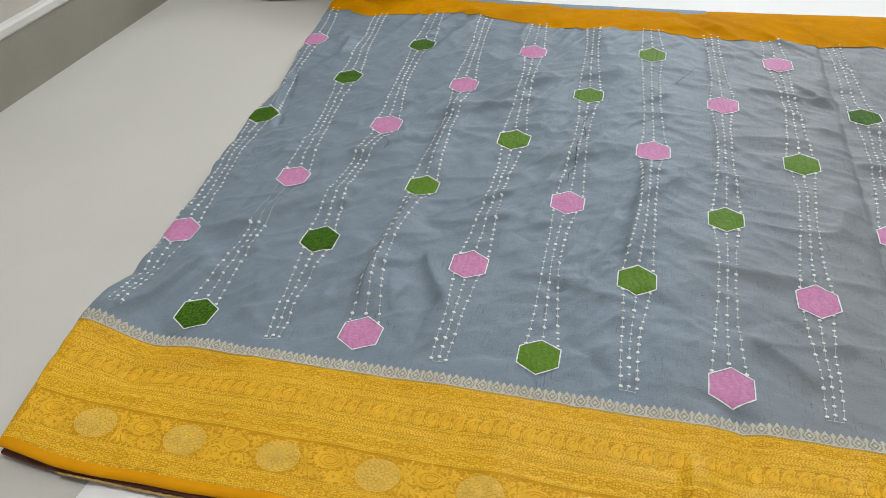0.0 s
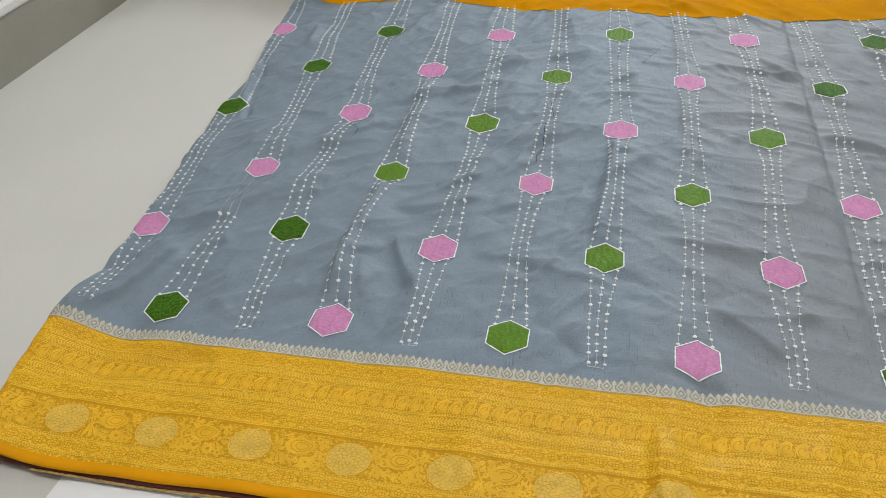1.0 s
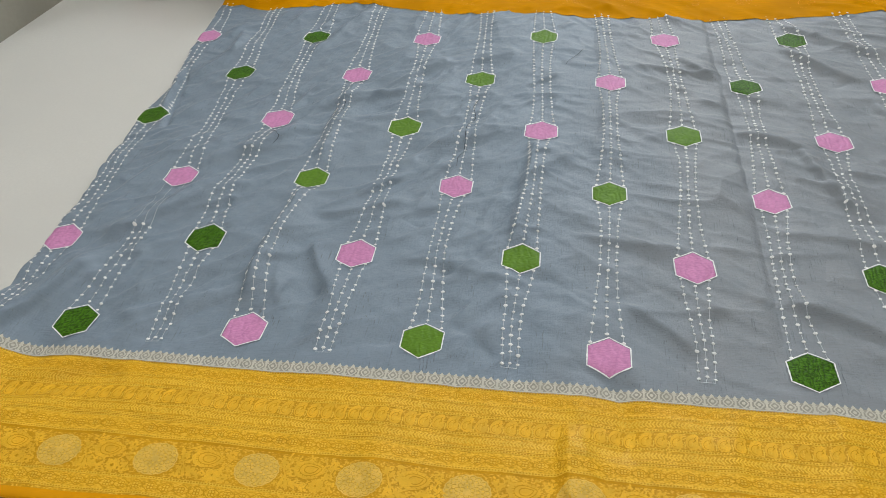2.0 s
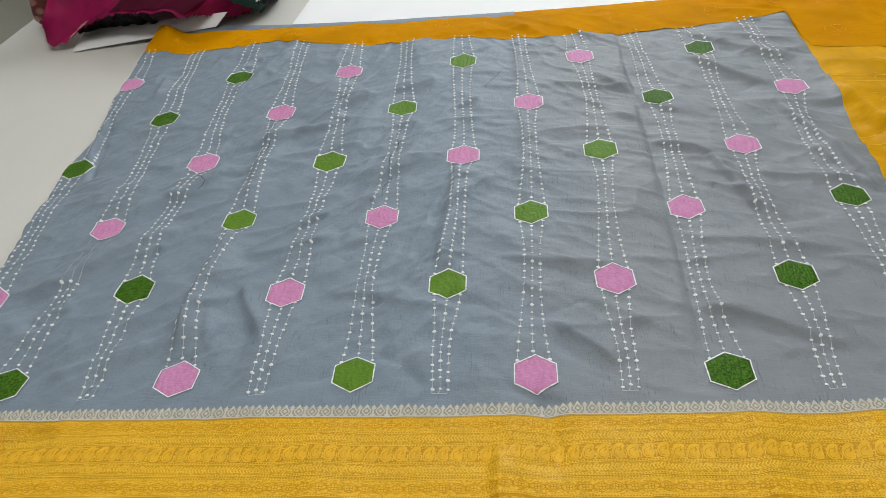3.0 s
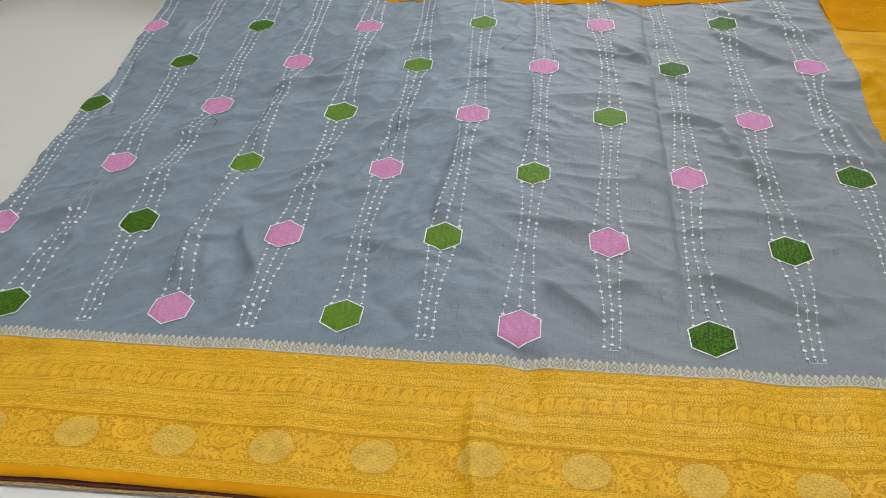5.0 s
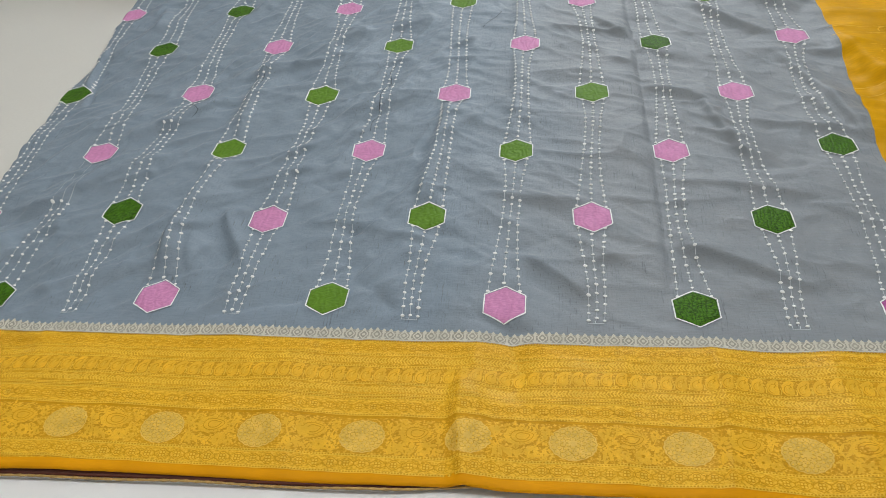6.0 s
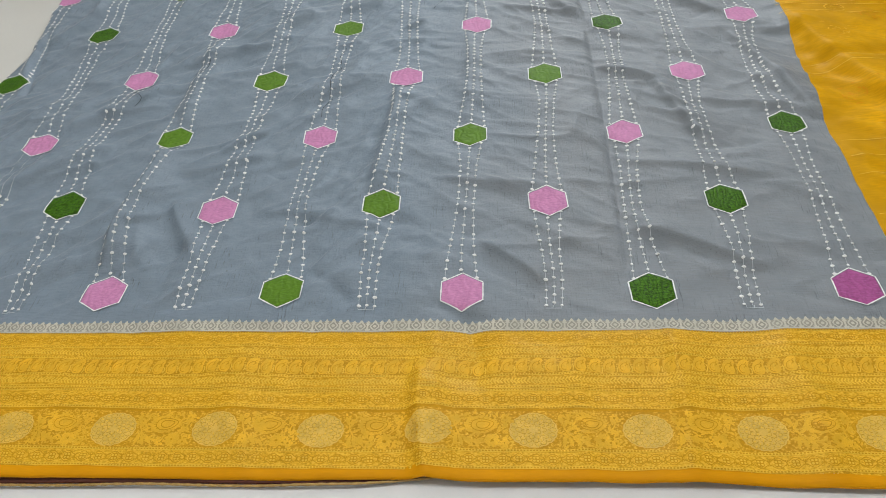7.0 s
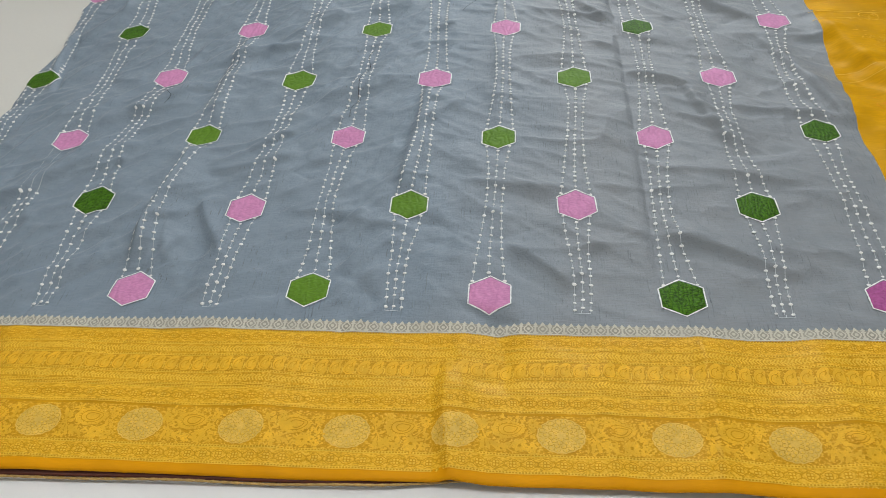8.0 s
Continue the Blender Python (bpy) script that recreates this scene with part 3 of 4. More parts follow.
def folded_border():
    nx, ny = 560, 26
    u, v = np.meshgrid(np.linspace(0, 1, nx), np.linspace(0, 1, ny))
    x = left_edge(np.full_like(u, 0.83)) * (1 - u) + 1.30 * u
    y = fold_low(x) * (1 - v) + fold_high(x) * v
    corner = np.clip((x - left_edge(y)) / 0.012, 0, 1)
    z = height(x, y) + 0.0006 + 0.0030 * np.minimum(1, v * 3) - 0.012 * np.clip((v - 0.9) / 0.1, 0, 1) ** 2 - 0.010 * (1 - np.sqrt(np.clip(1 - (1 - corner) ** 2, 0, 1)))
    z = z + 0.0016 * value_noise(x * 22, y * 50, 31)
    pts = np.stack([x, y, z], -1).reshape(-1, 3)
    part("folded_border", pts, grid_faces(nx, ny), M["orange"], saree, "plain orange far border folded over")


folded_border()


def under_layer(name, x0, x1, y0, y1, z, material, label):
    """A lower layer of the folded cloth, a thin slab with a rolled edge, of which only the edge shows."""
    nx = 90
    x = np.linspace(x0, x1, nx)
    rows = []
    for k, dz in ((0.0, 0.0), (0.5, 0.001), (0.97, 0.0006), (1.0, -0.001), (0.99, -0.003)):
        y = y0(x) * (1 - k) + y1(x) * k
        rows.append(np.c_[x, y, z + dz + 0.0012 * value_noise(x * 14, x * 0 + 3, 41)])
    part(name, np.concatenate(rows), grid_faces(nx, 5), material, saree, label)


under_layer("under_layer", -0.512, 0.178, lambda x: fold_high(x) - 0.03, lambda x: fold_high(x) + 0.024 + 0.012 * np.clip(-x / 0.5, 0, 1) + 0.003 * np.sin(x * 9), -0.004, M["silk"], "grey lower layer of the folded cloth")
under_layer("under_layer", 0.178, 1.30, lambda x: fold_high(x) - 0.03, lambda x: fold_high(x) + 0.022, -0.0035, M["orange"], "orange lower layer of the folded cloth")
# the maroon holds the lining's own colour and the shade under the hem
under_layer("lining", -0.488, 0.27, lambda x: hem_line(x) + 0.04, lambda x: hem_line(x) - 0.0006 - 0.0022 * np.clip((0.22 - x) / 0.2, 0, 1) * np.clip((x + 0.47) / 0.2, 0, 1) + 0.016 * np.clip((x - 0.10) / 0.12, 0, 1) ** 1.5, -0.0068, M["maroon"], "maroon inner side of the lower layer, darkened for shade under the hem")


def gold_cord():
    x = np.linspace(-0.42, 0.21, 200)
    y = hem_line(x) - 0.0018 - 0.0028 * np.clip((0.22 - x) / 0.2, 0, 1) * np.clip((x + 0.47) / 0.2, 0, 1)
    y = y + 0.014 * np.clip((x - 0.10) / 0.12, 0, 1) ** 1.5
    v, f = [], []
    for i in range(len(x)):
        r = 0.0013 * (1 + 0.2 * math.sin(i * 1.9))
        for k in range(6):
            v.append((x[i], y[i] + r * math.cos(k * 1.0472), -0.0075 + 0.0010 * math.sin(i * 0.13) + r * math.sin(k * 1.0472)))
    for i in range(len(x) - 1):
        for k in range(6):
            a, b = i * 6 + k, i * 6 + (k + 1) % 6
            f.append((a, b, b + 6, a + 6))
    part("cord", v, f, M["cord"], saree, "thin gold selvedge of the lower layer")


gold_cord()

# ---- brocade of the near border ----
BX0, BX1, PITCH = -0.483, 0.86, 0.0141


def rows_of(x0, x1, pitch):
    return np.arange(x0, x1, pitch)


def dashes(y):
    """A pale woven rail with a row of small dark blocks in it."""
    d, g = Draft(), Draft()
    d.stroke([(x, y) for x in rows_of(BX0, BX1, 0.0025)], 0.0024)
    for x in rows_of(BX0, BX1, 0.0027):
        g.fill([(x, y - 0.0006), (x + 0.0015, y - 0.0006), (x + 0.0015, y + 0.0006), (x, y + 0.0006)])
    rail = motif("dashed_line", d, M["zari"], saree, lift=0.0002, kind="stuff")
    part("dark_stitching", lay(g.v, 0.0008), g.f, M["zari_line"], rail, kind="stuff")


def thin_line(y, wide, material, lift=0.0002):
    d = Draft()
    d.stroke([(x, y) for x in rows_of(BX0, BX1, 0.0025)], wide)
    motif("woven_line", d, M[material], saree, lift=lift)


def chevrons(y, tall):
    d = Draft()
    for x in rows_of(BX0, BX1, 0.0031):
        d.stroke([(x + 0.0022, y - tall / 2), (x, y), (x + 0.0022, y + tall / 2)], 0.0012)
    motif("chevron_band", d, M["zari"], saree, lift=0.0002, kind="stuff")


def quatrefoils(y, size):
    """Four-petalled flowers outlined in dark gold, each in a drawn-out ring, on the pale satin."""
    d, g = Draft(), Draft()
    for x in rows_of(BX0 + 0.006, BX1, PITCH):
        for k in range(4):
            a = k * 1.5708 + 0.785
            cx, cy = x + size * 0.25 * math.cos(a), y + size * 0.25 * math.sin(a)
            g.stroke([(cx + size * 0.21 * math.cos(q * 0.785), cy + size * 0.21 * math.sin(q * 0.785)) for q in range(8)], 0.0006, closed=True)
            d.disc(cx, cy, size * 0.13, size * 0.13)
        ring = []
        for k in range(18):
            a = k * 0.34907
            r = 1 + 0.12 * math.cos(4 * a)
            ring.append((x + size * 0.86 * r * math.cos(a), y + size * 0.60 * r * math.sin(a)))
        g.stroke(ring, 0.0006, closed=True)
        for side in (-1, 1):
            g.stroke([(x + PITCH / 2 - 0.0009 * side, y + 0.0028), (x + PITCH / 2 + 0.0002 * side, y), (x + PITCH / 2 - 0.0009 * side, y - 0.0028)], 0.0005)
    lines = motif("quatrefoil_band", g, M["zari_line"], saree, lift=0.0002, kind="stuff")
    part("petal_weave", lay(d.v, 0.0006), d.f, M["zari"], lines, kind="stuff")


DROP_SHAPE = [(0.10, -0.62), (-0.20, -0.58), (-0.40, -0.40), (-0.47, -0.14), (-0.42, 0.14), (-0.26, 0.38), (-0.02, 0.55), (0.24, 0.61), (0.44, 0.52),
              (0.50, 0.36), (0.42, 0.22), (0.40, 0.04), (0.43, -0.16), (0.41, -0.40), (0.28, -0.57)]


def paisley_points(x, y, w, h):
    """A drop whose tip curls over."""
    return [(x + w * a, y + h * b / 1.23) for a, b in DROP_SHAPE]


def paisleys(y):
    """Plump pale drops side by side on a darker strip, each with a curl and flecks drawn in it."""
    d, g, k = Draft(), Draft(), Draft()
    for x in rows_of(BX0 + 0.006, BX1, 0.0134):
        g.fan((x - 0.0004, y), paisley_points(x, y, 0.0122, 0.0172))
        d.stroke(paisley_points(x - 0.0004, y - 0.0018, 0.0072, 0.0098)[:11], 0.0005)
        d.stroke([(x + 0.0036, y + 0.0050), (x + 0.0022, y + 0.0034), (x + 0.0026, y + 0.0016), (x + 0.0010, y - 0.0010)], 0.0006)
        for q in range(4):
            k.leaf(x - 0.0008 + 0.0012 * (q % 2), y - 0.0048 + 0.0017 * q, 1.0 + 1.1 * (q % 2), 0.0016, 0.0008)
        k.stroke([(x + 0.0064, y - 0.0078), (x + 0.0072, y - 0.004), (x + 0.0066, y - 0.001)], 0.0009)
    drops = motif("paisley_band", g, M["zari_fill"], saree, lift=0.0003, kind="stuff")
    part("curl_tracery", lay(d.v, 0.0009), d.f, M["zari_line"], drops, kind="stuff")
    part("bright_weave", lay(k.v, 0.0009), k.f, M["zari"], drops, kind="stuff")


def medallion(x, y):
    """A woven chrysanthemum: a pale oval with a scalloped rim, rings of small petals veined in darker thread."""
    rx, ry = 0.0208, 0.0172
    g, d, k = Draft(), Draft(), Draft()
    rim = [(x + rx * (1 + 0.018 * math.cos(18 * a)) * math.cos(a), y + ry * (1 + 0.018 * math.cos(18 * a)) * math.sin(a)) for a in np.linspace(0, 6.2832, 73)[:-1]]
    for q in range(6):
        inner, outer = [[(x + (px - x) * u / 6, y + (py - y) * u / 6) for px, py in rim] for u in (q, q + 1)]
        for i in range(len(rim)):
            j = (i + 1) % len(rim)
            g.fill([inner[i], outer[i], outer[j], inner[j]] if q else [(x, y), outer[i], outer[j]])
    rnd = random.Random(round(x * 1000) + 9)
    for ring, (u, n) in enumerate(((0.80, 18), (0.60, 15), (0.40, 11), (0.20, 6))):
        for i in range(n):
            a = 6.2832 * (i + 0.5 * (ring % 2)) / n + rnd.uniform(-0.05, 0.05)
            w = 3.0 / n
            arc = [(u - 0.02, a - w), (u + 0.10, a - 0.75 * w), (u + 0.155, a), (u + 0.10, a + 0.75 * w), (u - 0.02, a + w)]
            d.stroke([(x + rx * q * math.cos(b), y + ry * q * math.sin(b)) for q, b in arc], rnd.uniform(0.0003, 0.0007))
            k.leaf(x + rx * u * math.cos(a), y + ry * u * math.sin(a), a, 0.0022, 0.0011)
    m = motif("medallion", g, M["zari_pale"], saree, lift=0.0002)
    part("vein", lay(d.v, 0.0007), d.f, M["vein"], m, kind="stuff")
    part("bright_weave", lay(k.v, 0.0007), k.f, M["zari"], m, kind="stuff")


def spray(x, y):
    """Leafy scroll with a large paisley, between two medallions."""
    g, d, k = Draft(), Draft(), Draft()
    px, py = x + 0.003, y + 0.0052

    def teardrop(size, scallop):
        pts = []
        for i in range(30):
            a = 6.2832 * i / 30
            r = 0.0150 * size * (1 + scallop * math.cos(10 * a))
            pts.append((px + r * math.cos(a) * (1 - 0.15 * math.cos(a)), py + 0.58 * r * math.sin(a) * (1 - 0.35 * math.cos(a)) + 0.0018 * max(0, math.cos(a)) ** 2))
        return pts
    g.fan((px, py), teardrop(1.0, 0.05))
    for size, w in ((0.66, 0.0006), (0.40, 0.0007)):
        k.stroke(teardrop(size, 0.0), w, closed=True)
    for i in range(9):
        d.leaf(px - 0.0065 + i * 0.0016, py, 1.2 + 0.05 * i, 0.0024, 0.0010)
    for i in range(20):
        a = 6.2832 * i / 20
        k.stroke([(px + 0.0113 * math.cos(a), py + 0.0064 * math.sin(a)), (px + 0.0136 * math.cos(a + 0.08), py + 0.0076 * math.sin(a + 0.08))], 0.0004)
    # stem and fan of leaves at the medallion's side
    d.stroke([(x - 0.0235, y + 0.012), (x - 0.0225, y + 0.003), (x - 0.0185, y - 0.005), (x - 0.010, y - 0.0095), (x - 0.001, y - 0.0115)], [0.0010, 0.0014, 0.0014, 0.0012, 0.0008])
    for lx, ly, an, ln, wd in ((-0.0235, 0.006, 1.9, 0.009, 0.003), (-0.022, 0.003, 1.1, 0.010, 0.003), (-0.020, -0.002, 0.5, 0.008, 0.0026), (-0.0205, -0.003, -1.75, 0.014, 0.0034), (-0.019, -0.005, -1.25, 0.012, 0.0034),
                             (-0.016, -0.007, -0.8, 0.012, 0.0032), (-0.012, -0.009, -0.4, 0.010, 0.003), (-0.012, -0.009, 0.6, 0.006, 0.0024), (-0.006, -0.0105, -0.9, 0.008, 0.0028), (-0.004, -0.0105, 0.5, 0.005, 0.0022)):
        g.leaf(x + lx, y + ly, an, ln, wd)
    for fx, fy, r, n in ((0.010, -0.0105, 0.0066, 9), (0.0205, -0.013, 0.0042, 7), (0.0215, 0.0125, 0.0042, 7), (-0.012, 0.0140, 0.0036, 6), (0.001, 0.0158, 0.0028, 6)):
        for i in range(n):
            a = 6.2832 * i / n
            g.leaf(x + fx + 0.2 * r * math.cos(a), y + fy + 0.2 * r * math.sin(a), a, r * 0.85, r * 0.56)
        k.disc(x + fx, y + fy, r * 0.16, r * 0.16)
    d.stroke([(x + 0.002, y - 0.0115), (x + 0.012, y - 0.005), (x + 0.020, y + 0.002), (x + 0.0240, y + 0.012)], [0.0008, 0.0012, 0.0012, 0.0010])
    for lx, ly, an, ln, wd in ((0.016, -0.002, 1.5, 0.007, 0.0026), (0.019, 0.0, -0.6, 0.006, 0.0024), (0.022, 0.006, 2.4, 0.006, 0.0024), (0.013, -0.004, -0.9, 0.005, 0.002), (0.0225, 0.008, 0.4, 0.005, 0.002)):
        g.leaf(x + lx, y + ly, an, ln, wd)
    rnd = random.Random(round(x * 1000))
    for _ in range(150):
        lx, ly = rnd.uniform(-0.027, 0.027), rnd.uniform(-0.0180, 0.0180)
        near = (lx / 0.0175 - 0.15) ** 2 + ((ly - 0.0052) / 0.0105) ** 2
        out = min(((lx - c) / 0.0232) ** 2 + (ly / 0.0192) ** 2 for c in (-0.0478, 0.0478))
        if near > 1 and out > 1:
            g.leaf(x + lx, y + ly, rnd.uniform(0, 6.28), rnd.uniform(0.003, 0.0050), rnd.uniform(0.0016, 0.0026))
    s = motif("floral_spray", g, M["zari_fill"], saree, lift=0.0003)
    part("stem", lay(d.v, 0.0008), d.f, M["zari_fill"], s)
    part("dark_line", lay(k.v, 0.0009), k.f, M["zari_line"], s, kind="stuff")


dashes(-0.0568)
quatrefoils(-0.0648, 0.0066)
dashes(-0.0732)
chevrons(-0.0803, 0.0062)
dashes(-0.0874)
paisleys(-0.0972)
dashes(-0.1077)
chevrons(-0.1147, 0.0062)
dashes(-0.1217)
dashes(-0.1252)
quatrefoils(-0.1350, 0.0074)
dashes(-0.1440)
thin_line(-0.1468, 0.0022, "zari_line")
# the weave draws together a little where the border is creased
MEDALLIONS = [-0.503, -0.408, -0.313, -0.217, -0.121, -0.027, 0.068, 0.164, 0.255, 0.352, 0.448, 0.545, 0.642, 0.739, 0.836]
for x in MEDALLIONS[1:]:
    medallion(x, -0.1676)
for a, b in zip(MEDALLIONS, MEDALLIONS[1:]):
    spray((a + b) / 2, -0.1676)
dashes(-0.1876)
quatrefoils(-0.1958, 0.0076)
dashes(-0.2037)

# cream edging between border and body


def lace():
    """Cream woven edging: a net ground, rosettes and uprights on it, small teeth along its top, blocks along its foot."""
    base, g, k = Draft(), Draft(), Draft()
    x0, foot = BX0 - 0.016, -0.0550
    xs = rows_of(x0, 0.9, 0.0025)
    for i in range(5):
        base.stroke([(x, foot + 0.00125 + 0.0025 * i) for x in xs], 0.0025)
    ground = motif("lace_ground", base, M["lace_ground"], saree, "thin greyish net ground of the edging", 0.0003)
    g.stroke([(x, foot + 0.0006) for x in xs], 0.0014)
    for i, x in enumerate(rows_of(x0 + 0.002, 0.9, 0.0069)):
        top = foot + (0.0125 if i % 2 else 0.0118)
        g.fill([(x - 0.0024, top - 0.0006), (x + 0.0024, top - 0.0006), (x + 0.0014, top + 0.0010), (x, top + 0.0030), (x - 0.0014, top + 0.0010)])
        if i % 2:
            g.stroke([(x + 0.0038 * math.cos(a) * (1 + 0.12 * math.cos(4 * a)), foot + 0.0069 + 0.0045 * math.sin(a) * (1 + 0.12 * math.cos(4 * a))) for a in np.linspace(0, 6.2832, 17)[:-1]], 0.0013, closed=True)
            g.disc(x, foot + 0.0069, 0.0017, 0.0018)
        else:
            g.stroke([(x, foot), (x - 0.0003, foot + 0.005), (x, foot + 0.0118)], [0.0036, 0.0017, 0.0021])
            for an in (2.4, 0.74):
                g.leaf(x, foot + 0.0010, an, 0.0036, 0.0019)
                g.leaf(x, foot + 0.0110, -an, 0.0030, 0.0016)
    for x in rows_of(x0, 0.9, 0.0030):
        k.fill([(x, foot - 0.0004), (x + 0.0017, foot - 0.0004), (x + 0.0017, foot - 0.0015), (x, foot - 0.0015)])
    part("lace_edge", lay(g.v, 0.0010), g.f, M["cream"], ground, "cream woven edging with a toothed top", kind="stuff")
    part("dark_stitching", lay(k.v, 0.0011), k.f, M["cord"], ground, "row of small brown stitches", kind="stuff")


lace()

# woven lines across the gold end panel
for y0, tilt in ((0.395, 0.10), (0.372, 0.25), (0.228, 0.02), (0.196, 0.0), (0.165, 0.02), (0.52, 0.15), (0.10, 0.0), (0.07, 0.0), (0.545, 0.12)):
    d = Draft()
    xs = np.arange(0.632, 1.28, 0.006)
    d.stroke([(x, y0 + tilt * (x - 0.63) * 0.5 + 0.002 * math.sin(x * 30)) for x in xs], [0.0005 + 0.0007 * abs(math.sin(x * 61 + y0 * 50)) for x in xs])
    motif("woven_line", d, M["zari"], saree, "pale gold woven line")
def woven_sprig(cx, cy, material, lift, size, seed):
    """A faint woven motif: an oval of short floats with broken lines beside it."""
    rnd, d = random.Random(seed), Draft()
    for q in range(16):
        a = 6.2832 * q / 16
        if rnd.random() < 0.45:
            continue
        d.leaf(cx + size * math.cos(a), cy + 0.75 * size * math.sin(a), a + 1.57, size * 0.42, size * 0.13)
    for q in range(22):
        r, a = size * math.sqrt(rnd.random()) * 0.85, rnd.uniform(0, 6.28)
        d.leaf(cx + r * math.cos(a), cy + 0.75 * r * math.sin(a), rnd.uniform(-0.3, 0.3), size * 0.22, size * 0.07)
    for q in range(14):
        d.leaf(cx + size * rnd.uniform(-2.4, 2.2), cy + size * rnd.choice([-1.3, -1.15, 1.2, 1.4]), rnd.uniform(-0.1, 0.1), size * rnd.uniform(0.2, 0.6), size * 0.07)
    motif("woven_sprig", d, material, saree, lift=lift, kind="stuff")


for k in range(24):
    woven_sprig(0.675 + 0.085 * (k % 4) + 0.02 * ((k * 7) % 3), 0.02 + 0.100 * (k // 4) + 0.02 * ((k * 5) % 3), M["zari_fill" if k % 3 else "hem"], 0.0004, 0.014, k)
# medallions that show through on the reverse of the folded border
for k in range(18):
    woven_sprig(-0.44 + 0.096 * k + 0.004 * (k % 3), 0.815 + 0.006 * (k % 2), M["hem"], 0.0037, 0.013, 60 + k)
for k in range(6):
    woven_sprig(0.70 + 0.09 * k, 0.715 + 0.006 * (k % 2), M["hem"], 0.0037, 0.016, 90 + k)

# ---- embroidery on the body ----
def hexagon(i, r):
    x, y = spots[i, r]
    colour = "pink" if ((i + 1) // 2 + r) % 2 == 0 else "green"
    tilt = (0.03 if i > 7 else 0.0) - (0.10 if i < 5 else 0.0) * (5 - i) / 5
    size = HEX * (1.0 + 0.03 * math.sin(i * 3.1 + r * 1.7))
    off = np.random.RandomState(i * 3 + r + 50).uniform(-0.022, 0.022, (6, 2))
    corner = lambda k, s: (x + s * (math.cos(tilt + 0.5236 + k * 1.0472) + off[k % 6, 0]), y + s * (math.sin(tilt + 0.5236 + k * 1.0472) + off[k % 6, 1]))
    d = Draft()
    n = 7
    ring = [[(x, y)]]
    for q in range(1, n + 1):
        pts = []
        for k in range(6):
            a, b = np.array(corner(k, (size - 0.001) * q / n)), np.array(corner(k + 1, (size - 0.001) * q / n))
            pts += [tuple(a + (b - a) * j / q) for j in range(q)]
        ring.append(pts)
    start = []
    for q, pts in enumerate(ring):
        start.append(len(d.v))
        d.v += [(px, py, 0.0010 - 0.0005 * (q == n)) for px, py in pts]
    for q in range(1, n + 1):
        for k in range(6):
            for j in range(q):
                o0, o1 = start[q] + k * q + j, start[q] + (k * q + j + 1) % (6 * q)
                inner = q - 1
                i0 = start[inner] + ((k * inner + j) % (6 * inner) if inner else 0)
                i1 = start[inner] + ((k * inner + j - 1) % (6 * inner) if inner else 0)
                d.f.append((i0, o0, o1) if j == 0 or not inner else (i0, i1, o0))
                if inner and j > 0:
                    d.f.append((i0, o0, o1))
    # a darker copy of the green: thread lying off the sheen, put into colour
    deep = colour == "green" and (i >= 9 or i in (1, 2) and r != 1 or (i, r) == (0, 1))
    words = {"pink": "pink satin-stitched hexagon", "green": "leaf-green stitched hexagon"}[colour] if not deep else "green stitched hexagon, duller sheen and furrow shade in its colour"
    h = motif("hexagon", d, M["green_off_sheen" if deep else "pink_deep" if colour == "pink" and i == 11 and r == 0 else colour], saree, words, 0.0)
    o = Draft()
    pts = []
    for k in range(6):
        a, b = np.array(corner(k, size)), np.array(corner(k + 1, size))
        pts += [tuple(a + (b - a) * j / 14) for j in range(14)]
    o.stroke(pts, np.random.RandomState(i + 20 * r).uniform(0.0009, 0.0017, len(pts)), 0.0003, closed=True)
    part("outline", lay(o.v, 0.0011), o.f, M["thread"], h, "white satin-stitch outline")


def spread(s, wide):
    """Half the width between the outer strands, from one hexagon (0) to the next above it (1)."""
    if wide:
        return float(np.interp(s, [0, 0.15, 0.4, 0.7, 1.0], [0.0190, 0.0140, 0.0118, 0.0128, 0.0165]))
    return float(np.interp(s, [0, 0.25, 0.5, 0.75, 1.0], [0.0182, 0.0125, 0.0090, 0.0095, 0.0160]))


